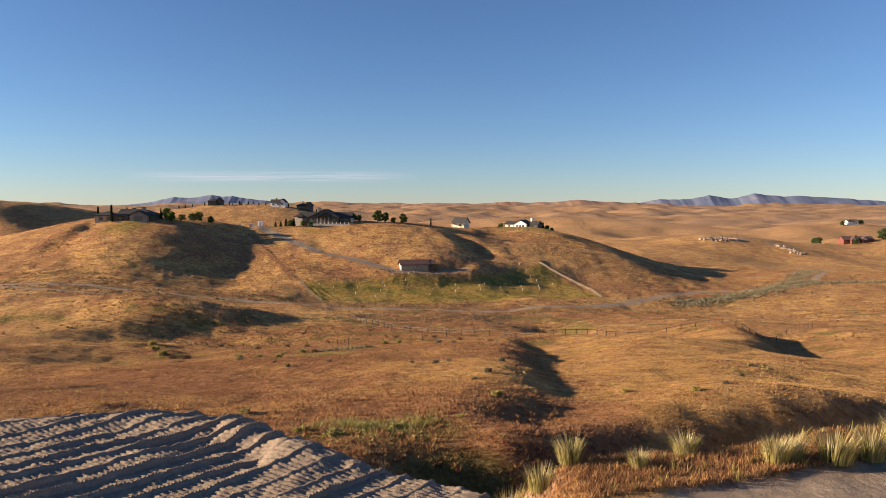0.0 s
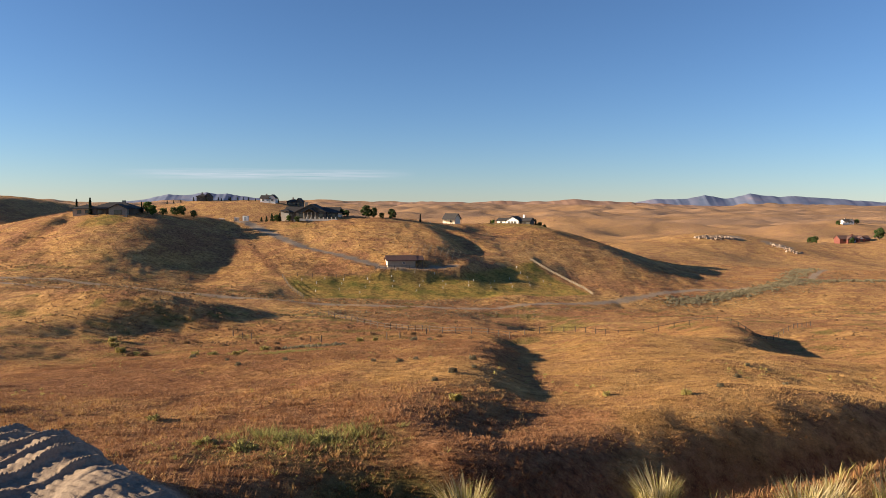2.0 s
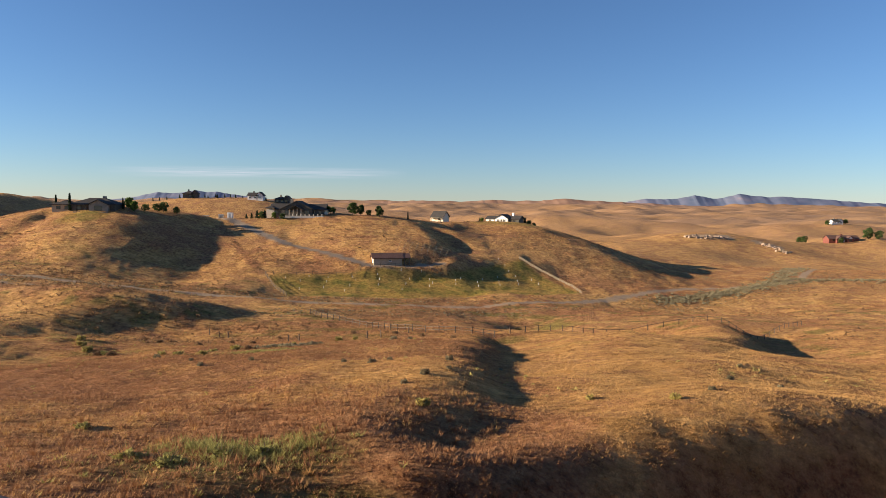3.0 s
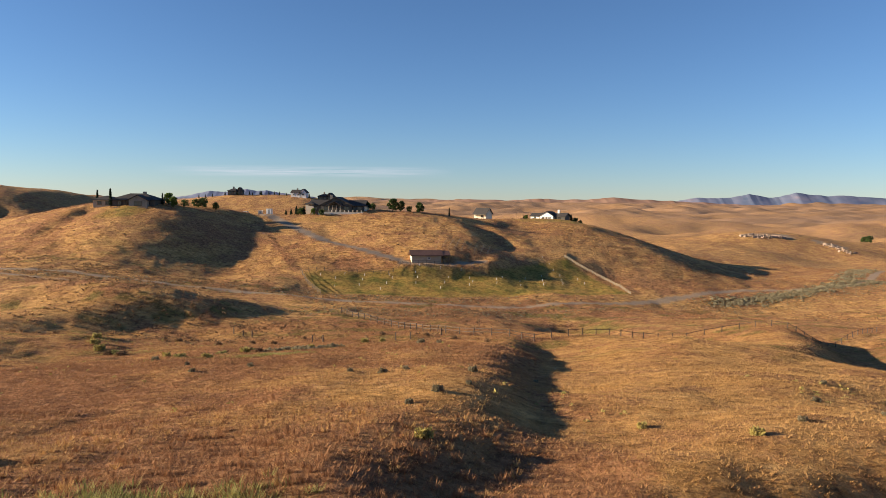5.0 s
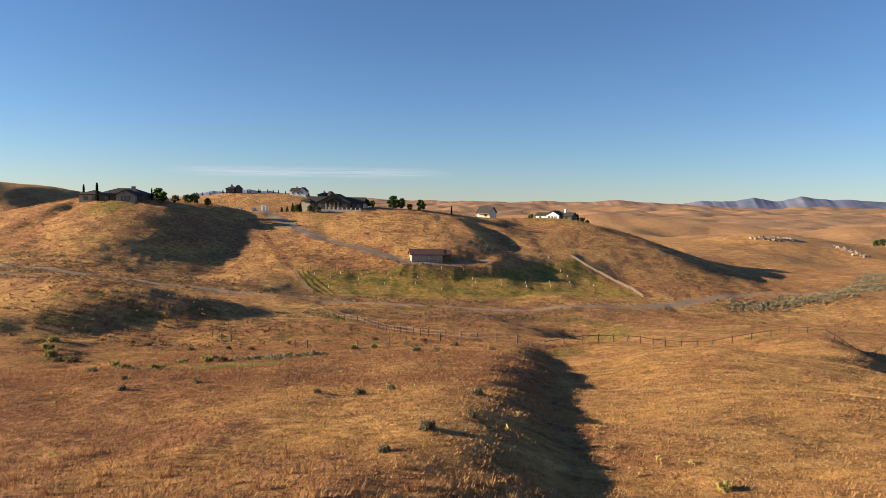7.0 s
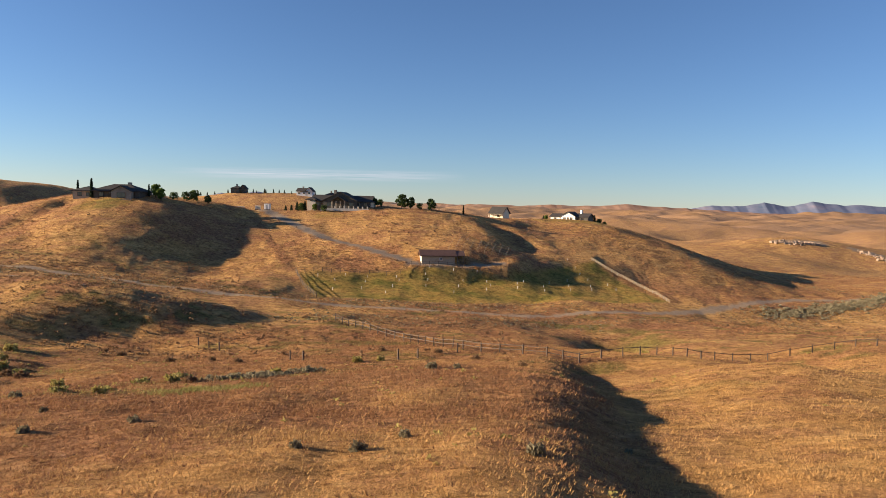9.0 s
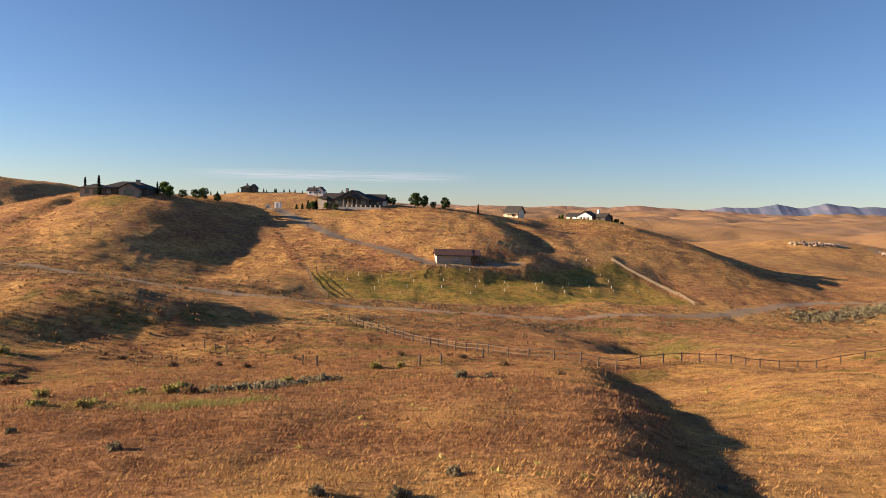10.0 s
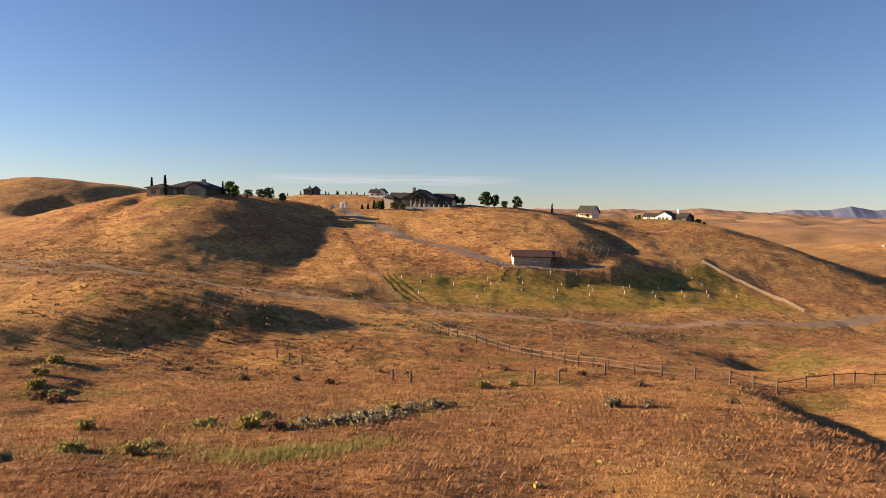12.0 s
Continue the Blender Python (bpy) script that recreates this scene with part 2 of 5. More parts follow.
def cut(x, y):
    z = np.zeros(np.shape(x))
    for line, depth, west, east, lip in GULLIES:
        pts = np.array(line)
        reach = 2.6 * max(west, east)
        (x0, y0), (x1, y1) = pts.min(0) - reach, pts.max(0) + reach
        near = (x > x0) & (x < x1) & (y > y0) & (y < y1)
        if not near.any():
            continue
        px, py = x[near], y[near]
        steps = np.hypot(*np.diff(pts, axis=0).T)
        run = np.concatenate(([0], np.cumsum(steps)))
        best, q, along = np.full(px.shape, 1e9), np.zeros(px.shape), np.zeros(px.shape)
        for (ax, ay), (bx, by), n, r in zip(pts, pts[1:], steps, run):
            dx, dy = (bx - ax) / n, (by - ay) / n
            t = np.clip((px - ax) * dx + (py - ay) * dy, 0, n)
            ox, oy = px - ax - t * dx, py - ay - t * dy
            d = np.hypot(ox, oy)
            side = np.where(ox * dy - oy * dx >= 0, 1.0, -1.0) * (1 if pts[-1][1] >= pts[0][1] else -1)
            closer = d < best
            best, q, along = np.where(closer, d, best), np.where(closer, d * side, q), np.where(closer, r + t, along)
        fade = np.clip(np.minimum(along, run[-1] - along) / (2.2 * west), 0, 1)
        fade = fade * fade * (3 - 2 * fade)
        w = np.where(q < 0, west, east)
        dz = -depth * np.exp(-(q / w) ** 2 * 1.6) + lip * np.exp(-((q + 1.5 * west) / (0.95 * west)) ** 2)
        z[near] += fade * dz
    return z


def section(y):
    ys, zs = np.array([p[0] for p in SECTION], float), np.array([p[1] for p in SECTION], float)
    d = np.diff(zs) / np.diff(ys)
    m = np.concatenate(([d[0]], (d[1:] + d[:-1]) / 2, [d[-1]]))
    i = np.clip(np.searchsorted(ys, y) - 1, 0, len(ys) - 2)
    h = ys[i + 1] - ys[i]
    t = np.clip((y - ys[i]) / h, 0, 1)
    return ((2 * t**3 - 3 * t * t + 1) * zs[i] + (t**3 - 2 * t * t + t) * h * m[i]
            + (3 * t * t - 2 * t**3) * zs[i + 1] + (t**3 - t * t) * h * m[i + 1])


def lattice(ix, iy, seed):
    n = (ix * 374761393 + iy * 668265263 + seed * 974634777) & 0x7FFFFFFF
    n = ((n ^ (n >> 13)) * 1274126177) & 0x7FFFFFFF
    return ((n ^ (n >> 16)) & 0xFFFF) / 65535.0


def rough(x, y, size, seed=0):
    """Smooth value noise from -1 to 1 with features of about that size in metres."""
    x, y = np.asarray(x, float) / size, np.asarray(y, float) / size
    ix, iy = np.floor(x).astype(np.int64), np.floor(y).astype(np.int64)
    u, v = x - ix, y - iy
    u, v = u * u * u * (u * (u * 6 - 15) + 10), v * v * v * (v * (v * 6 - 15) + 10)
    a, b = lattice(ix, iy, seed), lattice(ix + 1, iy, seed)
    c, d = lattice(ix, iy + 1, seed), lattice(ix + 1, iy + 1, seed)
    return 2 * (a + (b - a) * u + (c - a) * v + (a - b - c + d) * u * v) - 1


def ramp(a, b, v):
    t = np.clip((v - a) / (b - a), 0, 1)
    return t * t * (3 - 2 * t)


def pad_edge(x):
    """How far ahead the graded earth pad reaches."""
    return np.interp(x, [-80, -20, -13, -9, -4, 1, 3, 7, 12, 20, 40, 80], [24, 28.0, 29.6, 28.4, 23.9, 20.3, 18.5, 19.2, 20.6, 23.4, 28, 29])


def pad_height(x, y):
    side = ramp(1.5, 3.5, x)
    left = -1.1 * ramp(-4, 6, y) - 0.058 * np.clip(y - 6, 0, 40)
    berm = 0.3 * np.exp(-((y - pad_edge(x) + 1.0) / 1.2) ** 2) * (1 - ramp(-10, -2, x))
    return (left + berm) * (1 - side) - 0.2 * side


def near_line(x, y, line):
    """Distance of points from a polyline in plan."""
    best = np.full(np.shape(x), 1e9)
    for (ax, ay), (bx, by) in zip(line, line[1:]):
        dx, dy = bx - ax, by - ay
        t = np.clip(((x - ax) * dx + (y - ay) * dy) / (dx * dx + dy * dy), 0, 1)
        best = np.minimum(best, np.hypot(x - ax - t * dx, y - ay - t * dy))
    return best


def inside(x, y, poly, soft=1.5):
    """1 inside a convex outline given anticlockwise in plan, fading over soft metres."""
    v = np.full(np.shape(x), 1e9)
    for (ax, ay), (bx, by) in zip(poly, poly[1:] + poly[:1]):
        n = math.hypot(bx - ax, by - ay)
        v = np.minimum(v, ((bx - ax) * (y - ay) - (by - ay) * (x - ax)) / n)
    return ramp(-soft, soft, v)


FIELD = [[(-39, 217.5), (-2, 225), (10, 230), (10, 254), (-8, 252), (-50, 238.5)], [(8, 229.5), (58, 251), (40, 287), (20, 266), (8, 254)]]
DRIVE = [(-92, 322), (-83, 315.5), (-73, 303), (-58, 284), (-51.6, 275.7), (-38.5, 267), (-25.5, 259), (-17.5, 253.5), (-5, 256), (8, 262)]


def wild(x, y):
    """Height of the hills and valley before anything was graded."""
    z = section(y)
    for cx, cy, rise, rx, ry, a in HILLS:
        u = (x - cx) * math.cos(a) + (y - cy) * math.sin(a)
        v = -(x - cx) * math.sin(a) + (y - cy) * math.cos(a)
        z = z + rise * np.exp(-((u / rx) ** 2 + (v / ry) ** 2))
    z = z + cut(x, y)
    # rolling country further off
    far = ramp(330, 700, np.hypot(x, y))
    z = z + far * (6.5 * rough(x, y, 170, 3) + 6.0 * rough(x, y, 80, 4) + 2.2 * rough(x, y, 40, 5)) + ramp(1000, 2200, y) * 14 * rough(x, y, 420, 6)
    return z


def in_field(x, y, soft):
    return np.maximum(inside(x, y, FIELD[0], soft), inside(x, y, FIELD[1], soft))


def paddock_plane():
    """The even slope that suits the paddock best: its height and its falls to the east and north."""
    gx, gy = np.meshgrid(np.arange(-50, 58, 3.0), np.arange(218, 288, 3.0))
    on = in_field(gx, gy, 0.1) > 0.5
    gx, gy = gx[on], gy[on]
    terms = np.stack([np.ones(len(gx)), gx, gy - 240, gx * gx, gx * (gy - 240), (gy - 240) ** 2], 1)
    return np.linalg.lstsq(terms, wild(gx, gy), rcond=None)[0]


PADDOCK = paddock_plane()
DRIVE_HEIGHT = [float(wild(np.array([x]), np.array([y]))[0]) for x, y in DRIVE]


def graded(x, y, z):
    """The even paddock and the bench of the drive, cut into the slope."""
    near = (y > 190) & (y < 340) & (x > -110) & (x < 80)
    if not near.any():
        return z
    px, py, pz = x[near], y[near], np.asarray(z)[near]
    v = py - 240
    even = PADDOCK[0] + PADDOCK[1] * px + PADDOCK[2] * v + PADDOCK[3] * px * px + PADDOCK[4] * px * v + PADDOCK[5] * v * v
    pz = pz + (even - pz) * in_field(px, py, 8.0)
    best, level = np.full(px.shape, 1e9), np.zeros(px.shape)
    for (ax, ay), (bx, by), ha, hb in zip(DRIVE, DRIVE[1:], DRIVE_HEIGHT, DRIVE_HEIGHT[1:]):
        dx, dy = bx - ax, by - ay
        t = np.clip(((px - ax) * dx + (py - ay) * dy) / (dx * dx + dy * dy), 0, 1)
        d = np.hypot(px - ax - t * dx, py - ay - t * dy)
        level, best = np.where(d < best, ha + (hb - ha) * t, level), np.minimum(d, best)
    z = np.array(z)
    z[near] = pz + (level - pz) * (1 - ramp(2.2, 8.0, best))
    return z


def land(x, y):
    """Height of the ground without its small relief."""
    x, y = np.asarray(x, float), np.asarray(y, float)
    z = graded(x, y, wild(x, y))
    out = y - pad_edge(x) - 0.5 * rough(x, y, 2.5, 8)
    pad = pad_height(x, y) - (0.62 + 0.7 * ramp(1.5, 6, x)) * np.clip(out, 0, 60)
    return np.maximum(z, pad) + 0.35 * np.exp(-np.abs(z - pad) / 0.6)


def relief(x, y):
    """Small humps: tussocks, sheep tracks, rills."""
    d = np.hypot(x, y)
    on = 1 - ramp(-1.5, 0.5, pad_edge(x) - y)
    near = 1 - ramp(400, 900, d)
    z = on * near * (0.45 * rough(x, y, 14, 11) + 0.22 * rough(x, y, 5, 12) + 0.10 * rough(x, y, 1.8, 13))
    return z


def ground(x, y):
    return land(x, y) + relief(x, y)

# ---- paths over the land ----
LAWNS = [(-128, 274, 9, 0.8), (-58, 312, 7, 0.5), (34, 374, 13, 0.7), (50, 374, 13, 0.7)]
VALLEY_ROAD = [(-132, 203), (-111, 210), (-76, 202), (-43, 201), (14.6, 210), (53, 235), (102, 273), (141, 284), (171, 316), (235, 420)]
UPPER_TRACK = [(-150, 200), (-124, 197), (-98, 190), (-78, 178), (-58, 172)]
STRIP = [(-86, 304), (-75, 285), (-65, 265), (-52, 240)]      # reddish strip of brush down the hill
ROADS = [(DRIVE, 4.4, 1.0), (VALLEY_ROAD, 3.2, 0.85), (UPPER_TRACK, 2.3, 0.85), ([(212, 550), (240, 553)], 8.0, 0.9), ([(262, 548), (273, 538)], 9.0, 0.9)]
SAGE = [([(80, 240), (107, 252), (141, 276), (171, 308), (225, 400)], 14), ([(-30, 178), (0, 190), (40, 212)], 10), ([(62, 340), (100, 330), (125, 305)], 12),
        ([(-130, 200), (-40, 208), (20, 225)], 12)]
WEEDS = [(-22, 101, 3.5), (-23.5, 93, 3.0), (-55, 128, 3), (-46, 116, 4), (-6, 39, 3.0), (-3, 41, 2.5), (2, 36, 2.0), (36, 185, 5), (-15, 107, 3)]


def build_ground():
    ys = [-2500, -1500, -900, -500, -300, -150, -80, -50, -30, -18, -10, -5]
    y = 0.0
    while y < 4900:
        ys.append(y)
        y += 0.16 + 0.0105 * max(0.0, y - 12)
    ys = np.array(ys)
    us = np.linspace(-1, 1, 641)
    us = np.sign(us) * (0.62 * np.abs(us) + 0.38 * np.abs(us) ** 3)
    w = 48 + 1.08 * np.abs(ys)
    X = us[None, :] * w[:, None]
    Y = np.repeat(ys[:, None], len(us), 1)
    Z = ground(X, Y)
    sand, Z = sand_tracks(X, Y, Z)
    ny, nx = X.shape
    co = np.stack([X, Y, Z], -1).reshape(-1, 3)
    i = (np.arange(ny - 1)[:, None] * nx + np.arange(nx - 1)[None, :]).ravel()
    quads = np.stack([i, i + 1, i + nx + 1, i + nx], -1)
    me = sheet("ground", co, quads)
    green, road, red, sage, weed = zones(X, Y)
    pale = 0.75 * ramp(320, 1300, np.hypot(X, Y)) * np.clip(0.8 + 0.3 * rough(X, Y, 90, 27), 0, 1)      # haze over the far plains, put into the ground colour
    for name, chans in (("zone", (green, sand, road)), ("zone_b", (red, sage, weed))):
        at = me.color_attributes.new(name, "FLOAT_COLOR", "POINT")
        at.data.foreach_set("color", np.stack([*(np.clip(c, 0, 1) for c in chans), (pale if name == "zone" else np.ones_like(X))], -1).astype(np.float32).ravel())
    me.materials.append(GROUND)
    return tagged(new("ground", me), "rolling dry-grass hills with a graded earth pad", "ground", kind="structure")


def on_pad(X, Y):
    """How far a place belongs to the loose earth of the pad."""
    edge = pad_edge(X) + 0.5 * rough(X, Y, 2.5, 8)
    left = 1 - ramp(1.3, 2.5, X + 0.4 * rough(X, Y, 1.5, 31))
    return left * (1 - ramp(0.6, 2.2, Y - edge))


def bare_bank(X, Y):
    """The bare face of the fill below the pad's edge."""
    out = Y - pad_edge(X) - 0.5 * rough(X, Y, 2.5, 8)
    return ramp(-24, -14, X) * (1 - ramp(1.2, 3.0, X + 0.8 * rough(X, Y, 1.5, 31) - 0.12 * out)) * (1 - ramp(4.2, 6.2, out + 0.9 * rough(X, Y, 2.0, 36))) * ramp(-3, 0, out)


def sand_tracks(X, Y, Z):
    lane = 1 - ramp(-0.25, 0.25, Y - lane_edge(X) - 0.25 * rough(X, Y, 1.2, 32))
    m = on_pad(X, Y)
    sand = np.maximum(np.maximum(m, lane), bare_bank(X, Y)) * (np.abs(X) < 120)
    under = (X > -33) & (X < 2.4) & (Y > 6.5) & (Y < 30.5)
    return sand, Z - np.where(under, 0.45 * m, 0) - 0.16 * lane * (1 - m) + 0.03 * lane * rough(X, Y, 0.9, 44)


def build_pad():
    """The loose graded earth, with the windrows and lug prints of a tracked machine."""
    xs, ys = np.arange(-34, 3.0, 0.075), np.arange(6, 31, 0.075)
    X, Y = np.meshgrid(xs, ys)
    m = on_pad(X, Y)
    u = 0.52 * (Y - 12) - 0.85 * X - 0.0100 * X * X + 0.22 * rough(X, Y, 4.0, 40)
    v = 0.52 * X + 0.85 * (Y - 12)
    p = u / 1.0
    k = np.floor(p)
    f = p - k
    big = lattice(k.astype(np.int64), k.astype(np.int64) * 0, 5)
    ridge = np.exp(-((f - 0.02) / 0.06) ** 2) + np.exp(-((f - 1.02) / 0.06) ** 2)
    amp = 0.03 + (0.05 + 0.18 * big) * ramp(-26, -10, X) * ramp(9, 17, Y)
    belts = ramp(0.14, 0.19, f) * (1 - ramp(0.44, 0.49, f)) + ramp(0.55, 0.60, f) * (1 - ramp(0.86, 0.91, f))
    lug = belts * np.clip(1.4 * np.sin(2 * math.pi * (v / 0.23 + 0.6 * big)), -1, 1)
    heap = 0.5 * np.clip(rough(X, Y, 2.6, 43), 0, 1) * ramp(20, 25, Y) * ramp(-18, -11, X)
    Z = ground(X, Y) + ridge * amp * (0.75 + 0.5 * rough(X, Y, 1.7, 41)) + 0.036 * lug + 0.045 * rough(X, Y, 0.6, 42) + 0.028 * rough(X, Y, 0.24, 45) + heap
    inner = ramp(-34, -33.2, X) * (1 - ramp(2.4, 3.0, X)) * ramp(6, 6.6, Y)
    Z = Z - 0.9 * (1 - ramp(0.05, 0.6, m)) - 0.6 * (1 - inner) + 0.02
    ny, nx = X.shape
    i = (np.arange(ny - 1)[:, None] * nx + np.arange(nx - 1)[None, :]).ravel()
    me = sheet("earth_pad", np.stack([X, Y, Z], -1).reshape(-1, 3), np.stack([i, i + 1, i + nx + 1, i + nx], -1))
    one, none = np.ones(X.size), np.zeros(X.size)
    for name, chans in (("zone", (none, one, none)), ("zone_b", (none, none, none))):
        at = me.color_attributes.new(name, "FLOAT_COLOR", "POINT")
        at.data.foreach_set("color", np.stack([*chans, none], -1).astype(np.float32).ravel())
    me.materials.append(GROUND)
    tagged(new("earth_pad", me), "grey-tan graded earth pad with tread marks and windrows", "ground", kind="structure")


def sheet(name, co, quads):
    me = bpy.data.meshes.new(name)
    me.vertices.add(len(co))
    me.vertices.foreach_set("co", co.ravel())
    me.loops.add(len(quads) * 4)
    me.loops.foreach_set("vertex_index", quads.ravel().astype(np.int32))
    me.polygons.add(len(quads))
    me.polygons.foreach_set("loop_start", np.arange(0, len(quads) * 4, 4, dtype=np.int32))
    me.polygons.foreach_set("use_smooth", np.ones(len(quads), dtype=bool))
    me.update(calc_edges=True)
    return me


def lane_edge(x):
    return np.interp(x, [-80, 1.5, 2.5, 4.1, 7.3, 12.4, 20, 40], [-20, 8, 15, 16, 16.9, 18.9, 22, 28])


def zones(x, y):
    d = np.hypot(x, y)
    n1, n2 = rough(x, y, 22, 21), rough(x, y, 7, 22)
    green = in_field(x, y, 1.2) * np.clip(0.9 + 0.2 * n2, 0, 1)
    for gx, gy, gr, gs in LAWNS:
        green = np.maximum(green, gs * (1 - ramp(gr * 0.7, gr * 1.2, np.hypot(x - gx, (y - gy)) + 2 * n2)))
    road = np.zeros_like(x)
    for line, wide, amount in ROADS:
        q = near_line(x, y, line)
        road = np.maximum(road, amount * (1 - ramp(wide * 0.45, wide * 0.7, q + 0.5 * n2)))
    red = np.clip(0.45 * rough(x, y, 30, 23) + 0.3 * n2 + 0.25, 0, 0.8) * (1 - ramp(250, 600, d) * 0.6)
    red = np.where((y < 110) & (x < 14), np.maximum(red, 0.45 + 0.9 * n1 + 0.3 * n2), red)
    gold_side = ramp(-1, 4, x - np.interp(y, [40, 60, 90, 128, 140], [9, 13, 16, 22, 26])) * (1 - ramp(125, 145, y)) * (1 - ramp(55, 75, x))
    red = red * (1 - 0.85 * gold_side)
    red = np.maximum(red, 0.95 * (1 - ramp(0.7, 1.8, near_line(x, y, STRIP) + 0.5 * n2)))
    sage = np.zeros_like(x)
    for line, wide in SAGE:
        sage = np.maximum(sage, 1 - ramp(wide * 0.4, wide * 1.1, near_line(x, y, line) + 3 * n2))
    sage = np.clip(sage + 0.25 * np.clip(n1, 0, 1), 0, 1)
    weed = np.zeros_like(x)
    for wx, wy, wr in WEEDS:
        weed = np.maximum(weed, (1 - ramp(wr * 0.3, wr * 1.3, np.hypot((x - wx) * 0.6, y - wy) + 1.5 * n2)) * 0.8)
    streaks = rough(x * 0.35, y, 3.2, 33) + 0.5 * rough(x * 0.5, y, 1.5, 34)
    weed = np.maximum(weed, 0.75 * ramp(0.45, 0.8, streaks) * ramp(95, 125, y) * (1 - ramp(215, 260, y)) * (1 - green))
    return green, road, red, sage, weed


build_ground()
build_pad()


def build_range(name, label, ridge, y, x0, x1, foot, mat, deep=260, seed=0):
    """A far mountain range: a ridge line of given heights, with spurs and gullies down its face."""
    n, m = 260, 26
    me = bpy.data.meshes.new(name)
    xs = np.linspace(x0, x1, n)
    top = np.interp(xs, [p[0] for p in ridge], [p[1] for p in ridge]) + 2.2 * rough(xs, xs * 0, 60, seed) + 1.2 * rough(xs, xs * 0, 22, seed + 1)
    t = np.linspace(0, 1, m)
    X = np.repeat(xs[None, :], m, 0)
    Yg = y - deep * (1 - t[:, None]) + 40 * rough(X, t[:, None] * 300 + 0 * X, 120, seed + 2) * (1 - t[:, None])
    Zg = foot + (top[None, :] - foot) * t[:, None] ** 1.25 * (1 - 0.18 * (1 - t[:, None]) * (1 + rough(X, t[:, None] * 60 + 0 * X, 90, seed + 3)))
    X = np.concatenate([X, X[-1:]])
    Yg = np.concatenate([Yg, Yg[-1:] + 60])
    Zg = np.concatenate([Zg, np.full((1, n), foot)])
    co = np.stack([X, Yg, Zg], -1).reshape(-1, 3)
    i = (np.arange(m)[:, None] * n + np.arange(n - 1)[None, :]).ravel()
    me.from_pydata(co.tolist(), [], np.stack([i, i + 1, i + n + 1, i + n], -1).tolist())
    me.materials.append(mat)
    return tagged(new(name, me), label, "mountains", kind="structure")

build_range("mountains_far", "wooded mountain range on the horizon, haze-blue put into its colour",
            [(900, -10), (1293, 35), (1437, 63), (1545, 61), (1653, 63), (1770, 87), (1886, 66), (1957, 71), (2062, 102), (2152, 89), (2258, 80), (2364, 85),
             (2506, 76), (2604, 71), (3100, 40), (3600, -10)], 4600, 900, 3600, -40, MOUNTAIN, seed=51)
build_range("mountains_west", "purple-brown mountain range on the horizon, haze put into its colour",
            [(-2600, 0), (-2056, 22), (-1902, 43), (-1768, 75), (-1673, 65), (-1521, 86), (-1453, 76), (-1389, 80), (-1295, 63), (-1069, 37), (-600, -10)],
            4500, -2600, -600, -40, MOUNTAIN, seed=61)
build_range("hills_far", "pinkish tan hills along the horizon",
            [(-1100, -20), (-925, 0), (-666, 24), (-409, 21), (-154, 26), (68, 32), (163, 27), (351, 40), (476, 32), (632, 38), (756, 49), (865, 39), (973, 37), (1096, 33),
             (1402, 19), (1706, 9), (2210, -4), (2500, -20)], 3900, -1100, 2500, -40, TAN_RANGE, 500, seed=71)
cloud_mesh = bpy.data.meshes.new("cloud_backdrop")
cloud_mesh.from_pydata([(-2300, 4800, 165), (-150, 4800, 165), (-150, 4800, 275), (-2300, 4800, 275)], [], [(0, 1, 2, 3)])
cloud_mesh.materials.append(CLOUD)
tagged(new("cloud_backdrop", cloud_mesh), "thin pale streak of cloud low in the sky", "cloud", kind="structure")

# ---- building blocks ----
ROOF_DARK = surface("dark_shingle_roof", (0.035, 0.033, 0.034), (0.075, 0.068, 0.064), 6, 0.85, 0.3, 0.03)
ROOF_BROWN = surface("brown_metal_roof", (0.10, 0.058, 0.045), (0.16, 0.095, 0.075), 3, 0.55, 0.15, 0.01)
WALL_GREY = surface("grey_green_siding", (0.075, 0.070, 0.060), (0.125, 0.115, 0.10), 2, 0.8, 0.2, 0.01)
WALL_STONE = surface("stone_facing", (0.20, 0.175, 0.145), (0.36, 0.32, 0.27), 5, 0.9, 0.5, 0.04)
WALL_TAN = surface("tan_siding", (0.36, 0.29, 0.205), (0.45, 0.37, 0.27), 2, 0.8, 0.2, 0.01)
WALL_CREAM = surface("cream_paint_and_sunlit_end", (0.62, 0.55, 0.42), (0.74, 0.67, 0.54), 2, 0.7, 0.1, 0.01)
WALL_WHITE = surface("white_paint", (0.70, 0.69, 0.66), (0.82, 0.81, 0.78), 2, 0.65, 0.08, 0.01)
WALL_RED = surface("red_brick_wall", (0.15, 0.052, 0.042), (0.22, 0.085, 0.065), 6, 0.85, 0.3, 0.02)
TRIM = surface("dark_brown_trim", (0.06, 0.045, 0.035), (0.11, 0.085, 0.065), 4, 0.7, 0.1, 0.01)
WOOD_GREY = surface("weathered_wood", (0.075, 0.055, 0.042), (0.16, 0.12, 0.09), 4, 0.85, 0.4, 0.01, (1, 1, 0.15))
WOOD_DARK = surface("old_dark_post", (0.085, 0.060, 0.045), (0.17, 0.125, 0.095), 5, 0.9, 0.4, 0.01, (1, 1, 0.2))
WOOD_PALE = surface("pale_rail", (0.22, 0.175, 0.12), (0.33, 0.27, 0.195), 4, 0.8, 0.3, 0.01)
BARK = surface("bark", (0.07, 0.052, 0.038), (0.15, 0.115, 0.085), 8, 0.95, 0.6, 0.03, (1, 1, 0.25))
CONCRETE = surface("concrete", (0.38, 0.36, 0.33), (0.50, 0.48, 0.44), 3, 0.85, 0.2, 0.01)
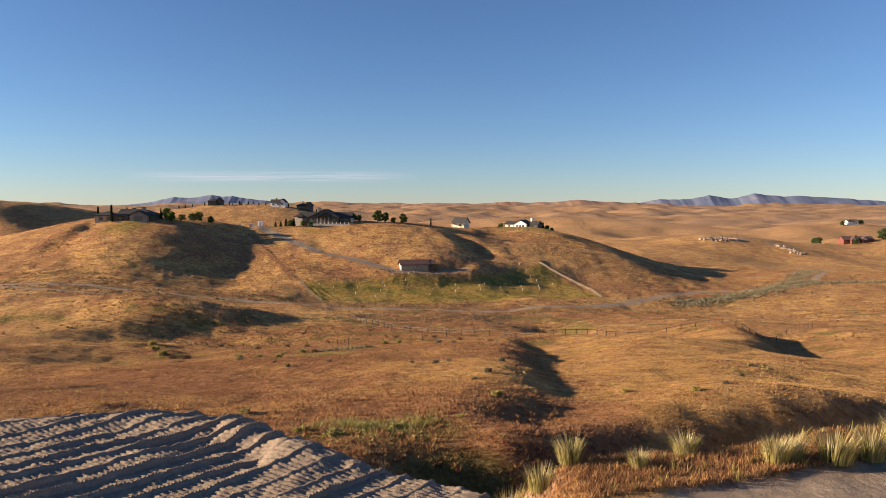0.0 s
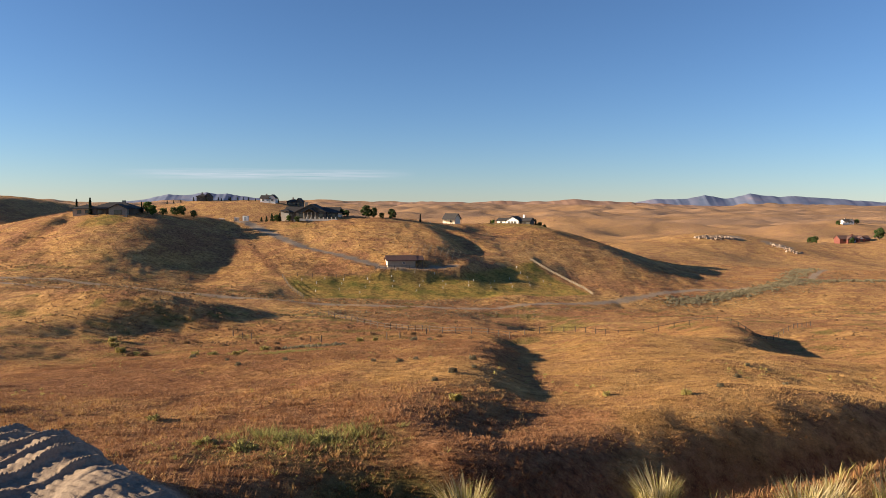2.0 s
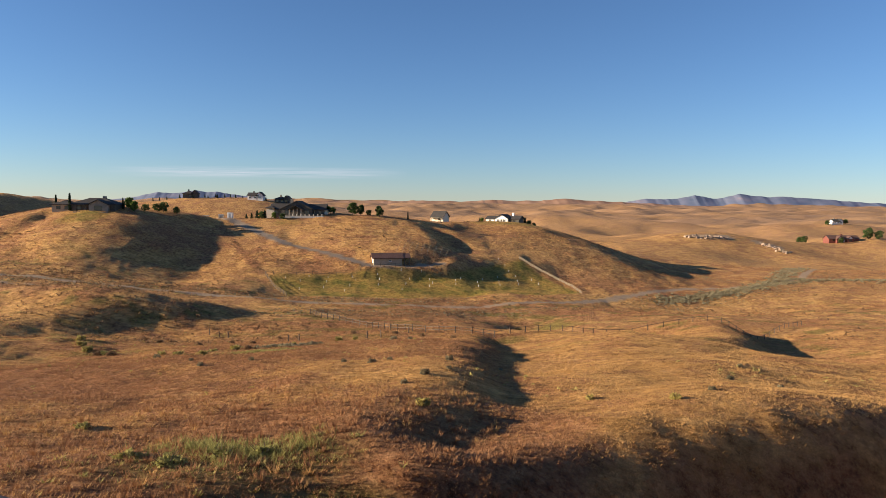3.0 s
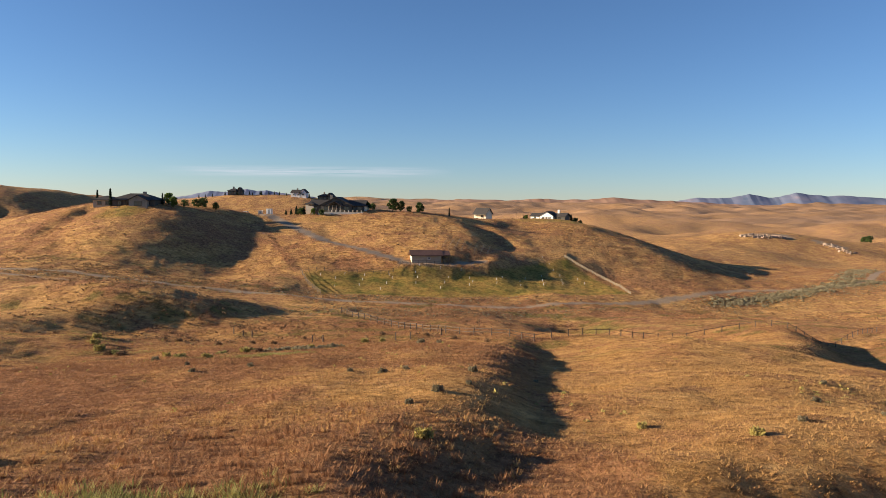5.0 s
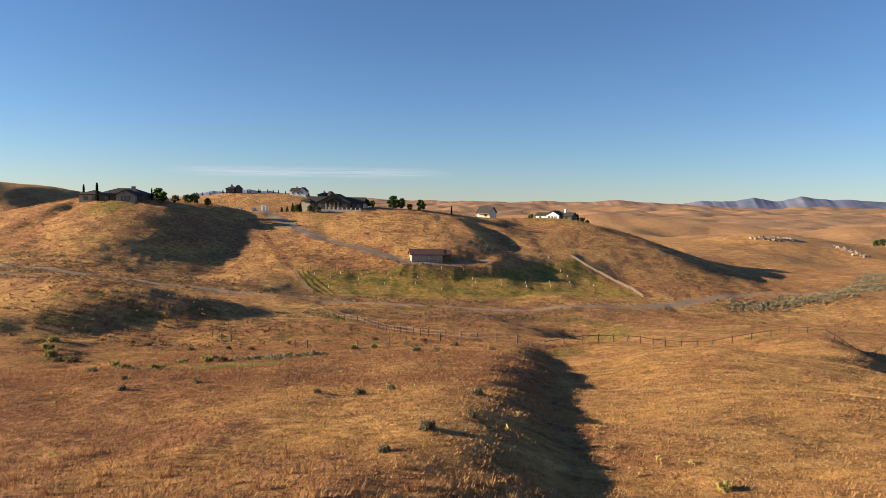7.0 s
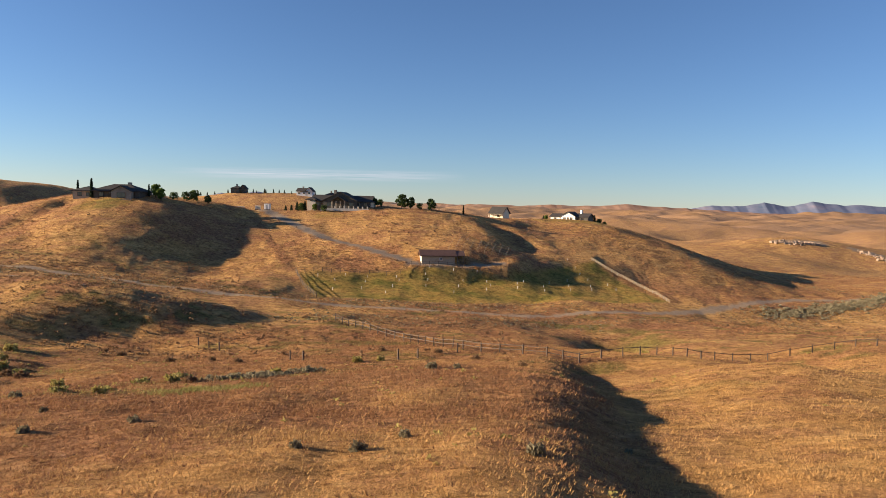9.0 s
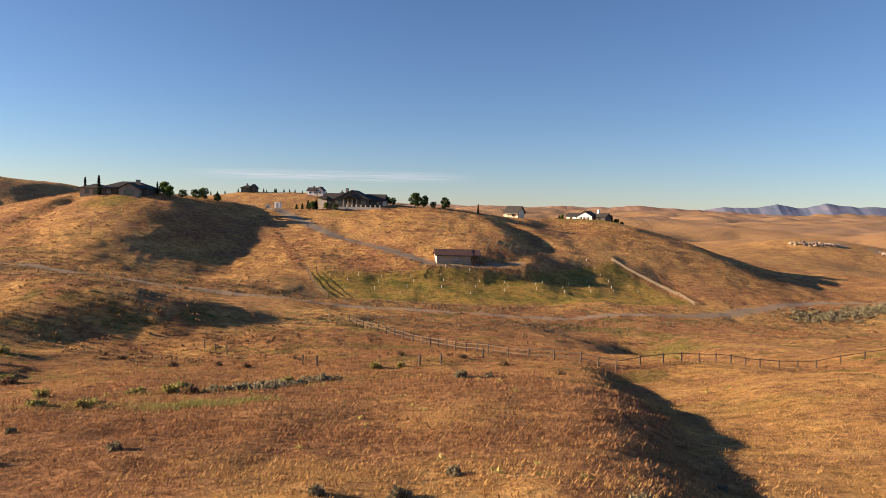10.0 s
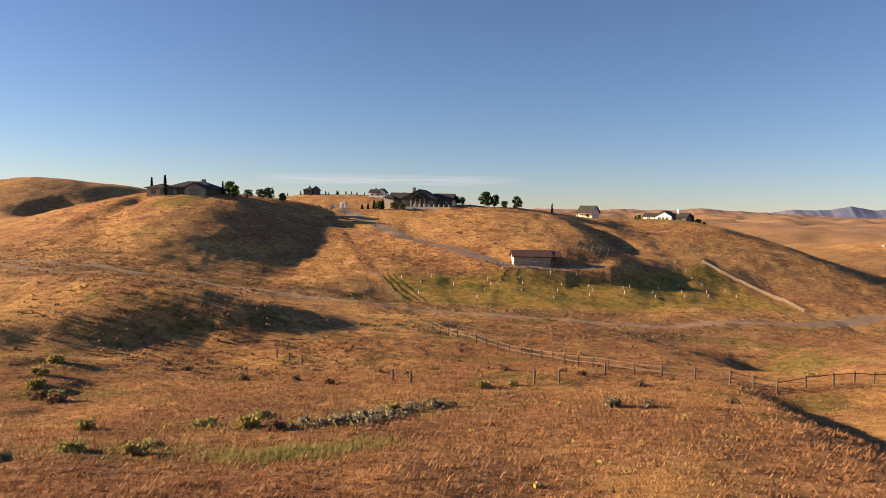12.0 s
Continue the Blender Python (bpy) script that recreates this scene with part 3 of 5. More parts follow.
STEEL = surface("dull_steel", (0.30, 0.30, 0.30), (0.45, 0.45, 0.45), 5, 0.45, 0.1, 0.004, None, 0.8)


def glass_material():
    m, nt, bsdf = material("window_glass")
    bsdf.inputs["Base Color"].default_value = (0.03, 0.035, 0.04, 1)
    bsdf.inputs["Roughness"].default_value = 0.06
    bsdf.inputs["Specular IOR Level"].default_value = 0.8
    return m


GLASS = glass_material()


def leaf_material(name, lo, mid, hi, rough_=0.8):
    """Leaves or blades: each piece takes its own tone."""
    m, nt, bsdf = material(name)
    geo = nt.nodes.new("ShaderNodeNewGeometry")
    col = ramped(nt, geo.outputs["Random Per Island"], [(0.0, lo), (0.5, mid), (1.0, hi)])
    big = noise_of(nt, 0.35, 3, 0.6)
    col = mixed(nt, 0.45, col, ramped(nt, big, [(0.3, tuple(c * 0.75 for c in lo)), (0.7, hi)]))
    nt.links.new(col, bsdf.inputs["Base Color"])
    bsdf.inputs["Roughness"].default_value = rough_
    bsdf.inputs["Specular IOR Level"].default_value = 0.2
    tr = nt.nodes.new("ShaderNodeBsdfTranslucent")
    nt.links.new(col, tr.inputs["Color"])
    mx = nt.nodes.new("ShaderNodeMixShader")
    mx.inputs[0].default_value = 0.3
    nt.links.new(bsdf.outputs[0], mx.inputs[1])
    nt.links.new(tr.outputs[0], mx.inputs[2])
    nt.links.new(mx.outputs[0], nt.nodes["Material Output"].inputs["Surface"])
    return m


LEAF_GREEN = leaf_material("green_leaves", (0.03, 0.055, 0.018), (0.06, 0.095, 0.028), (0.10, 0.14, 0.04))
LEAF_BRIGHT = leaf_material("bright_leaves", (0.07, 0.12, 0.02), (0.12, 0.18, 0.03), (0.2, 0.26, 0.06))
LEAF_DARK = leaf_material("conifer_needles", (0.012, 0.025, 0.014), (0.025, 0.042, 0.022), (0.045, 0.06, 0.03))
LEAF_SAGE = leaf_material("sage_leaves", (0.16, 0.135, 0.08), (0.25, 0.215, 0.13), (0.37, 0.32, 0.20))
LEAF_RABBIT = leaf_material("rabbitbrush_leaves", (0.26, 0.225, 0.065), (0.40, 0.335, 0.10), (0.55, 0.45, 0.16))
LEAF_MEADOW = leaf_material("meadow_bush_leaves", (0.20, 0.20, 0.06), (0.32, 0.295, 0.09), (0.44, 0.385, 0.14))
LEAF_BRUSH = leaf_material("dry_brush", (0.13, 0.08, 0.046), (0.24, 0.145, 0.078), (0.36, 0.225, 0.115))
BLADE_GOLD = leaf_material("dry_grass_blades", (0.40, 0.225, 0.080), (0.50, 0.29, 0.105), (0.60, 0.375, 0.15))
BLADE_RUST = leaf_material("rusty_grass_blades", (0.21, 0.100, 0.050), (0.31, 0.150, 0.070), (0.45, 0.24, 0.108))
BLADE_TALL = leaf_material("tall_grass_blades", (0.17, 0.17, 0.04), (0.32, 0.27, 0.07), (0.50, 0.40, 0.15))
SEED = leaf_material("seed_heads", (0.40, 0.31, 0.14), (0.52, 0.42, 0.21), (0.66, 0.55, 0.32))


def thing(name, x, y, z=None, turn=0.0, label="", category="", group="", kind=""):
    """An empty at the base of a thing, which carries its parts."""
    ob = new(name)
    ob.empty_display_size = 0.2
    ob.matrix_world = pose(x, y, float(ground(x, y)) if z is None else z, 0, 0, turn)
    return tagged(ob, label, category, group, kind)


def part(name, bm, mat, parent, label="", smooth=False):
    me = bpy.data.meshes.new(name)
    if smooth:
        for f in bm.faces:
            f.smooth = True
    bm.to_mesh(me)
    bm.free()
    me.materials.append(mat)
    ob = new(name, me)
    ob.parent = parent
    return tagged(ob, label)


def shared_part(name, me, m, parent):
    ob = new(name, me)
    ob.parent = parent
    ob.matrix_basis = m
    return ob


def add_box(bm, x0, x1, y0, y1, z0, z1):
    v = [bm.verts.new((x, y, z)) for z in (z0, z1) for x, y in ((x0, y0), (x1, y0), (x1, y1), (x0, y1))]
    for q in ((3, 2, 1, 0), (4, 5, 6, 7), (0, 1, 5, 4), (1, 2, 6, 5), (2, 3, 7, 6), (3, 0, 4, 7)):
        bm.faces.new([v[i] for i in q])
    return bm


def box(*c):
    return add_box(bmesh.new(), *c)


def add_prism(bm, pts, y0, y1, along="y"):
    """A closed outline in (x, z), drawn from y0 to y1 (or with x and y exchanged)."""
    def at(p, w):
        return (p[0], w, p[1]) if along == "y" else (w, p[0], p[1])
    a = [bm.verts.new(at(p, y0)) for p in pts]
    b = [bm.verts.new(at(p, y1)) for p in pts]
    n = len(pts)
    bm.faces.new(a)
    bm.faces.new(b[::-1])
    for i in range(n):
        bm.faces.new((a[i], b[i], b[(i + 1) % n], a[(i + 1) % n]))
    return bm


def gable_roof(w, d, h, rise, over=0.5, thick=0.22, along="x"):
    """Two pitches over a block w by d centred on the origin, ridge along x or y."""
    half = (d if along == "x" else w) / 2
    length = (w if along == "x" else d) / 2 + over
    s = rise / half
    lo = h - s * over
    pts = [(-half - over, lo), (0, h + rise), (half + over, lo), (half + over, lo + thick), (0, h + rise + thick * 1.1), (-half - over, lo + thick)]
    bm = add_prism(bmesh.new(), pts, -length, length, "x" if along == "x" else "y")
    bmesh.ops.recalc_face_normals(bm, faces=bm.faces)
    return bm


def gable_wall(w, d, h, rise, along="x", foot=1.5):
    half = (d if along == "x" else w) / 2
    length = (w if along == "x" else d) / 2
    pts = [(-half, -foot), (half, -foot), (half, h), (0, h + rise), (-half, h)]
    bm = add_prism(bmesh.new(), pts, -length, length, "x" if along == "x" else "y")
    bmesh.ops.recalc_face_normals(bm, faces=bm.faces)
    return bm


def hip_roof(w, d, h, rise, over=0.6, thick=0.25):
    bm = bmesh.new()
    a, b = w / 2 + over, d / 2 + over
    r = max(0.3, a - b)
    low = [bm.verts.new(p) for p in ((-a, -b, h), (a, -b, h), (a, b, h), (-a, b, h))]
    up = [bm.verts.new((v.co.x, v.co.y, h + thick)) for v in low]
    if a >= b:
        e = [bm.verts.new((-r, 0, h + thick + rise)), bm.verts.new((r, 0, h + thick + rise))]
        sides = [(0, 1, e[1], e[0]), (1, 2, e[1]), (2, 3, e[0], e[1]), (3, 0, e[0])]
    else:
        r = b - a
        e = [bm.verts.new((0, -r, h + thick + rise)), bm.verts.new((0, r, h + thick + rise))]
        sides = [(0, 1, e[0]), (1, 2, e[1], e[0]), (2, 3, e[1]), (3, 0, e[0], e[1])]
    bm.faces.new(low[::-1])
    for i in range(4):
        bm.faces.new((low[i], low[(i + 1) % 4], up[(i + 1) % 4], up[i]))
    for s in sides:
        bm.faces.new([up[v] if isinstance(v, int) else v for v in s])
    bmesh.ops.recalc_face_normals(bm, faces=bm.faces)
    return bm


def moved(bm, x, y, z=0.0, turn=0.0):
    bmesh.ops.transform(bm, matrix=pose(x, y, z, 0, 0, turn), verts=bm.verts)
    return bm


def window(parent, x, y, z, w, h, face="front", frame_mat=None):
    """A window with its frame proud of the wall, a pane set back and a sill. face: front looks to -y, west to -x, east to +x."""
    turn = {"front": 0, "west": -90, "east": 90}[face]
    bm = bmesh.new()
    t = 0.09
    for c in ((-w / 2, w / 2, z, z + t), (-w / 2, w / 2, z + h - t, z + h), (-w / 2, -w / 2 + t, z + t, z + h - t), (w / 2 - t, w / 2, z + t, z + h - t), (-t / 2, t / 2, z + t, z + h - t)):
        add_box(bm, c[0], c[1], -0.09, 0.02, c[2], c[3])
    fr = part("window", moved(bm, x, y, 0, turn), frame_mat or WALL_WHITE, parent)
    part("pane", moved(box(-w / 2 + t, w / 2 - t, -0.03, 0.01, z + t, z + h - t), x, y, 0, turn), GLASS, fr)
    part("sill", moved(box(-w / 2 - 0.08, w / 2 + 0.08, -0.16, 0.0, z - 0.08, z - 0.004), x, y, 0, turn), frame_mat or WALL_WHITE, fr)
    return fr


def door(parent, x, y, z, w, h, mat, face="front"):
    turn = {"front": 0, "west": -90, "east": 90}[face]
    d = part("door", moved(box(-w / 2, w / 2, -0.07, 0.02, z, z + h), x, y, 0, turn), mat, parent)
    part("handle", moved(box(w / 2 - 0.16, w / 2 - 0.06, -0.12, -0.07, z + 0.95, z + 1.05), x, y, 0, turn), STEEL, d)
    return d


def tube(bm, a, b, r0, r1, n=7):
    a, b = Vector(a), Vector(b)
    q = (b - a).to_track_quat("Z", "Y").to_matrix()
    rings = []
    for p, r in ((a, r0), (b, r1)):
        rings.append([bm.verts.new(p + q @ Vector((r * math.cos(2 * math.pi * k / n), r * math.sin(2 * math.pi * k / n), 0))) for k in range(n)])
    for k in range(n):
        bm.faces.new((rings[0][k], rings[0][(k + 1) % n], rings[1][(k + 1) % n], rings[1][k]))
    bm.faces.new(rings[1])
    bm.faces.new(rings[0][::-1])
    return bm


def cards(name, centres, size, rng, mat, parent, label="", upright=0.0, aspect=1.6):
    """Many small leaves, each a folded diamond of its own, at random turns."""
    n = len(centres)
    c = np.asarray(centres, float)
    u = rng.normal(size=(n, 3))
    u[:, 2] += upright
    u /= np.linalg.norm(u, axis=1)[:, None]
    w = np.cross(u, rng.normal(size=(n, 3)))
    w /= np.linalg.norm(w, axis=1)[:, None]
    s = size * rng.uniform(0.6, 1.3, n)[:, None]
    k = np.cross(u, w) * s * 0.18
    v = np.stack([c - u * s * aspect / 2, c + w * s / 2 + k, c + u * s * aspect / 2, c - w * s / 2 + k], 1).reshape(-1, 3)
    i = np.arange(n)[:, None] * 4
    f = np.concatenate([i + np.array([[0, 1, 2]]), i + np.array([[0, 2, 3]])])
    me = bpy.data.meshes.new(name)
    me.from_pydata(v.tolist(), [], f.tolist())
    me.materials.append(mat)
    ob = new(name, me)
    ob.parent = parent
    return tagged(ob, label)


def make_tree(kind, height, wide, mat, seed, label, leaves=700):
    rng = np.random.default_rng(seed)
    root = new(kind)
    tagged(root, label, "tree", "trees by the houses")
    bm = bmesh.new()
    lean = rng.normal(size=2) * 0.03 * height
    top = Vector((lean[0], lean[1], height * 0.72))
    tube(bm, (0, 0, -0.4), top * 0.45, 0.045 * height * 0.6, 0.03 * height * 0.6)
    tube(bm, top * 0.45, top, 0.03 * height * 0.6, 0.008 * height)
    clumps = []
    nl = 9
    for k in range(nl):
        t = 0.1 + 0.72 * k / nl
        a = k * 2.4 + rng.uniform(-0.3, 0.3)
        r = wide * (0.5 + 0.5 * math.sin(math.pi * min(1, t + 0.1))) * rng.uniform(0.6, 1.0)
        tip = Vector((math.cos(a) * r * 0.75, math.sin(a) * r * 0.75, height * (t + 0.12)))
        tube(bm, top * (t / 0.9), tip, 0.012 * height, 0.004 * height, 5)
        clumps.append((np.array(tip), wide * rng.uniform(0.35, 0.55)))
    clumps.append((np.array([*lean, height * 0.86]), wide * 0.5))
    part("trunk", bm, BARK, root, "", True)
    pts = []
    for c, r in clumps:
        d = rng.normal(size=(leaves // len(clumps), 3))
        d /= np.linalg.norm(d, axis=1)[:, None]
        p = c + d * r * rng.uniform(0.35, 1.0, len(d))[:, None] ** 0.6 * np.array([1, 1, 0.8])
        pts.append(p)
    cards("crown", np.concatenate(pts), 0.075 * height + 0.08, rng, mat, root)
    return root


def make_conifer(height, wide, seed, label):
    rng = np.random.default_rng(seed)
    root = new("conifer")
    tagged(root, label, "tree", "conifers by the houses")
    part("trunk", tube(bmesh.new(), (0, 0, -0.4), (0, 0, height * 0.95), 0.03 * height, 0.005 * height), BARK, root)
    t = rng.uniform(0.08, 1.0, 800)
    a = rng.uniform(0, 2 * math.pi, 800)
    r = wide * (1 - t) ** 0.8 * (0.75 + 0.25 * np.sin(t * 40)) * rng.uniform(0.3, 1, 800) + 0.05
    cards("crown", np.stack([r * np.cos(a), r * np.sin(a), height * t], 1), 0.055 * height + 0.06, rng, LEAF_DARK, root, "", 0.6)
    return root


def make_bush(name, label, wide, high, mat, seed, leaves=260, group="bushes in the dry grass"):
    rng = np.random.default_rng(seed)
    root = new(name)
    tagged(root, label, "bush", group)
    bm = bmesh.new()
    for k in range(9):
        a = k * 2.4
        tube(bm, (0.05 * math.cos(a), 0.05 * math.sin(a), -0.1), (wide * 0.33 * math.cos(a), wide * 0.33 * math.sin(a), high * rng.uniform(0.45, 0.8)), 0.025, 0.008, 5)
    part("stems", bm, BARK, root)
    d = rng.normal(size=(leaves, 3))
    d[:, 2] = np.abs(d[:, 2])
    d /= np.linalg.norm(d, axis=1)[:, None]
    bump = 0.75 + 0.35 * np.sin(d[:, 0] * 5 + seed) * np.cos(d[:, 1] * 4 + 2 * seed)
    wide, high = wide * 0.85, high * 0.62
    p = d * (rng.uniform(0.35, 1, leaves) ** 0.5 * bump)[:, None] * np.array([wide / 2, wide / 2, high])
    cards("foliage", p, 0.16 * high + 0.06, rng, mat, root, "", 0.5)
    return root


def put(proto, x, y, turn=0.0, size=1.0, first=[]):
    """Stand the prototype itself the first time, and copies afterwards."""
    m = pose(x, y, float(ground(x, y)), 0, 0, turn) @ Matrix.Diagonal((size, size, size, 1))
    if proto.name not in first:
        first.append(proto.name)
        proto.matrix_basis = m
        return proto
    s = proto.scale.copy()
    proto.scale = (1, 1, 1)
    c = copy_thing(proto, m)
    proto.scale = s
    return c


# ---- houses ----
def block(parent, x, y, w, d, h, roof, rise, wall, roof_mat, along="x", windows=(), face="front", foot=1.8):
    """A wing of a house: walls, a roof, and windows on the side towards the valley."""
    if roof == "hip":
        wl = part("wall", moved(box(-w / 2, w / 2, -d / 2, d / 2, -foot, h), x, y), wall, parent)
        part("roof", moved(hip_roof(w, d, h, rise), x, y), roof_mat, parent)
    else:
        wl = part("wall", moved(gable_wall(w, d, h, rise, along, foot), x, y), wall, parent)
        part("roof", moved(gable_roof(w, d, h, rise, 0.6, 0.25, along), x, y), roof_mat, parent)
    for wx, wz, ww, wh in windows:
        window(parent, x + wx, y - d / 2, wz, ww, wh, "front", TRIM if wall is not WALL_WHITE else WALL_WHITE)
    return wl


def ranch_house():
    h = thing("house", -131.5, 289, None, 4, "long single-storey grey ranch house with a low dark hipped roof", "house")
    h.location.z = 0.5
    block(h, 2.5, 0, 17, 11, 2.7, "hip", 2.5, WALL_GREY, ROOF_DARK, windows=((-5, 0.8, 2.2, 1.6), (-1.5, 0.3, 2.4, 2.2), (3, 0.8, 1.8, 1.5), (6, 0.8, 1.6, 1.5)))
    block(h, -9.2, -0.5, 8, 8, 2.6, "hip", 1.6, WALL_TAN, ROOF_DARK, windows=((-1.5, 0.9, 1.6, 1.3), (1.6, 0.9, 1.6, 1.3)))
    block(h, 5.5, -5.6, 7, 4, 2.9, "gable", 1.7, WALL_STONE, ROOF_DARK, "y", windows=((0, 0.6, 3.0, 1.8),))
    door(h, 0.9, -5.5, 0, 1.0, 2.1, TRIM)
    part("chimney", box(4.2, 5.4, 0.5, 1.5, 2.5, 6.2), WALL_STONE, h)
    part("terrace", box(-3, 9.5, -9.5, -5.6, -1.6, 0.0), WALL_STONE, h)
    for px in (-2.5, 1.0):
        part("porch_post", box(px - 0.12, px + 0.12, -7.4, -7.16, 0, 2.6), TRIM, h)
    part("porch_roof", box(-3.2, 2.2, -7.7, -5.5, 2.6, 2.78), ROOF_DARK, h)


def main_house():
    h = thing("house", -56.8, 330, None, -2, "large dark-roofed craftsman house with gables and stone porch columns", "house")
    h.location.z = -1.0
    block(h, 0, 1.5, 14, 11, 3.1, "gable", 3.4, WALL_GREY, ROOF_DARK, "y", windows=((-4.6, 0.7, 2.2, 1.7), (4.6, 0.7, 2.2, 1.7)))
    block(h, -8.0, 2, 9, 8, 3.0, "gable", 2.2, WALL_GREY, ROOF_DARK, "x", windows=((-2, 0.8, 1.8, 1.5),))
    block(h, 8.6, 2, 7.5, 8, 3.0, "gable", 2.1, WALL_GREY, ROOF_DARK, "x", windows=((-1.5, 0.8, 1.6, 1.5), (1.6, 0.8, 1.4, 1.5)))
    block(h, -12.6, 0.5, 3.6, 6, 3.2, "hip", 1.0, WALL_CREAM, ROOF_DARK)
    block(h, 12.8, 0, 1.6, 4, 2.6, "hip", 0.5, WALL_CREAM, ROOF_DARK)
    pr = part("porch_roof", moved(gable_roof(6.2, 4, 2.9, 1.7, 0.4, 0.2, "y"), 0, -5.6), ROOF_DARK, h)
    for px in (-2.6, -0.9, 0.9, 2.6):
        c = part("porch_column", box(px - 0.22, px + 0.22, -7.3, -6.86, -1.5, 2.9), WALL_TAN, h, "pale stone porch column")
        part("column_base", box(px - 0.38, px + 0.38, -7.46, -6.70, -1.52, 1.0), WALL_STONE, c)
    door(h, 0, -4.0, 0, 1.4, 2.3, TRIM)
    part("chimney", box(-4.4, -3.3, 2.5, 3.5, 3, 7.6), WALL_STONE, h)
    part("terrace", box(-7, 13, -8.6, -4.0, -2.2, -0.05), CONCRETE, h)
    for k in range(8):
        x = -1 + k * 1.9
        part("balustrade_post", box(x - 0.2, x + 0.2, -8.5, -8.1, -0.05, 0.85), WALL_CREAM, h, "pale terrace wall post")


def stable():
    b = thing("stable", -11.6, 259.2, None, 12, "long low tan stable with a brown metal gable roof", "barn")
    b.location.z = float(ground(-11.6, 258)) + 0.1
    block(b, 0, 0, 10.2, 5.6, 2.5, "gable", 1.35, WALL_TAN, ROOF_BROWN, "x")
    # paler panel on the west end: the low sun's brightness painted as cream
    part("gable_end", box(-5.16, -5.104, -2.72, 2.72, -0.6, 2.45), WALL_CREAM, b, "cream end wall, sunlight put into its paler tone")
    window(b, 0.8, -2.8, 1.1, 0.9, 0.7)
    door(b, -5.17, -0.6, 0, 1.6, 2.2, WALL_WHITE, "west")
    part("lean_to_roof", moved(gable_roof(2.6, 5.6, 2.5, 1.2, 0.3, 0.18, "x"), 6.7, 0), ROOF_BROWN, b)
    for px, py in ((6.0, -2.6), (7.8, -2.6), (6.0, 2.6), (7.8, 2.6)):
        part("post", box(px - 0.09, px + 0.09, py - 0.09, py + 0.09, -1.2, 2.5), WOOD_DARK, b)
    for z in (0.4, 0.8, 1.2):
        part("rail", box(6.1, 7.7, -2.65, -2.58, z, z + 0.14), WOOD_DARK, b)


def hilltop_shed():
    b = thing("garden_shed", 9.0, 372, None, -34, "small cream two-storey outbuilding with a dark gable roof", "outbuilding")
    b.location.z = float(ground(9.0, 370)) + 0.6
    block(b, 0, 0, 7.2, 5.5, 3.0, "gable", 2.5, WALL_CREAM, ROOF_DARK, "x", windows=((1.2, 1.0, 1.2, 1.1),))
    window(b, -3.6, -0.8, 1.0, 1.0, 1.2, "west")
    part("porch_roof", box(-3.4, 4.0, -4.4, -2.76, 2.0, 2.14), ROOF_DARK, b)
    for px in (-3.2, 0.2, 3.8):
        part("porch_post", box(px - 0.08, px + 0.08, -4.3, -4.14, -2.0, 2.0), WALL_CREAM, b)


def white_house():
    h = thing("house", 44.0, 390.5, None, -32, "white single-storey house with gabled front among young trees", "house")
    block(h, -6.5, 0, 5.0, 6, 2.4, "gable", 1.3, WALL_WHITE, ROOF_DARK, "x", windows=((0, 0.8, 1.4, 1.2),))
    block(h, 1.0, -0.8, 7.6, 7, 2.7, "gable", 2.0, WALL_WHITE, ROOF_DARK, "y", windows=((-1.8, 0.6, 1.5, 1.6), (1.8, 0.6, 1.5, 1.6)))
    block(h, 8.0, 0, 6.0, 6, 2.5, "gable", 1.5, WALL_GREY, ROOF_DARK, "x", windows=((0, 0.8, 1.6, 1.2),))
    door(h, 1.0, -4.3, 0, 1.1, 2.1, TRIM)
    part("chimney", box(5.6, 6.6, -0.5, 0.5, 2.4, 5.8), WALL_WHITE, h)


def red_house():
    h = thing("house", 359, 600, None, 0, "red-brown brick house with twin white gables behind trees", "house")
    block(h, 0, 0, 26, 9, 3.0, "gable", 2.6, WALL_RED, ROOF_BROWN, "x", windows=((-9, 0.8, 2.0, 1.6), (8.5, 0.8, 2.0, 1.6)))
    for x in (-4.5, 4.5):
        block(h, x, -4.6, 5.6, 4, 3.0, "gable", 2.4, WALL_RED, ROOF_BROWN, "y", windows=((0, 0.7, 2.6, 1.7),))
        part("gable_panel", moved(add_prism(bmesh.new(), [(-1.8, 3.05), (1.8, 3.05), (0, 4.9)], -6.72, -6.62), x, 0), WALL_WHITE, h)
    door(h, 0, -4.5, 0, 1.2, 2.2, WALL_WHITE)
    part("chimney", box(-0.6, 0.6, 0, 1, 3, 7), WALL_RED, h)


def far_house(x, y, w, walls, roof_kind, label, z=None):
    h = thing("house", x, y, None, random.uniform(-12, 12), label, "house", "houses along the far ridge")
    block(h, 0, 0, w * 0.6, 9, 3.0, roof_kind, 2.2, walls, ROOF_DARK, "x", windows=((-w * 0.15, 0.8, 1.8, 1.4), (w * 0.12, 0.8, 1.8, 1.4)))
    block(h, w * 0.38, -1, w * 0.36, 7, 3.4, "gable", 2.4, walls, ROOF_DARK, "y", windows=((0, 0.8, 1.8, 1.5),))
    part("chimney", box(-1, 0, 0, 1, 3, 6.6), WALL_STONE, h)


ranch_house()
main_house()
stable()
hilltop_shed()
white_house()
red_house()
far_house(-258, 560, 15, WALL_WHITE, "gable", "white far-off house on the western ridge")
far_house(-188, 562, 13, WALL_GREY, "hip", "grey far-off house low among trees")
far_house(-136, 560, 14, WALL_WHITE, "gable", "white far-off house with dark gable roof")
far_house(-116, 566, 14, WALL_GREY, "hip", "grey far-off house beside the white one")
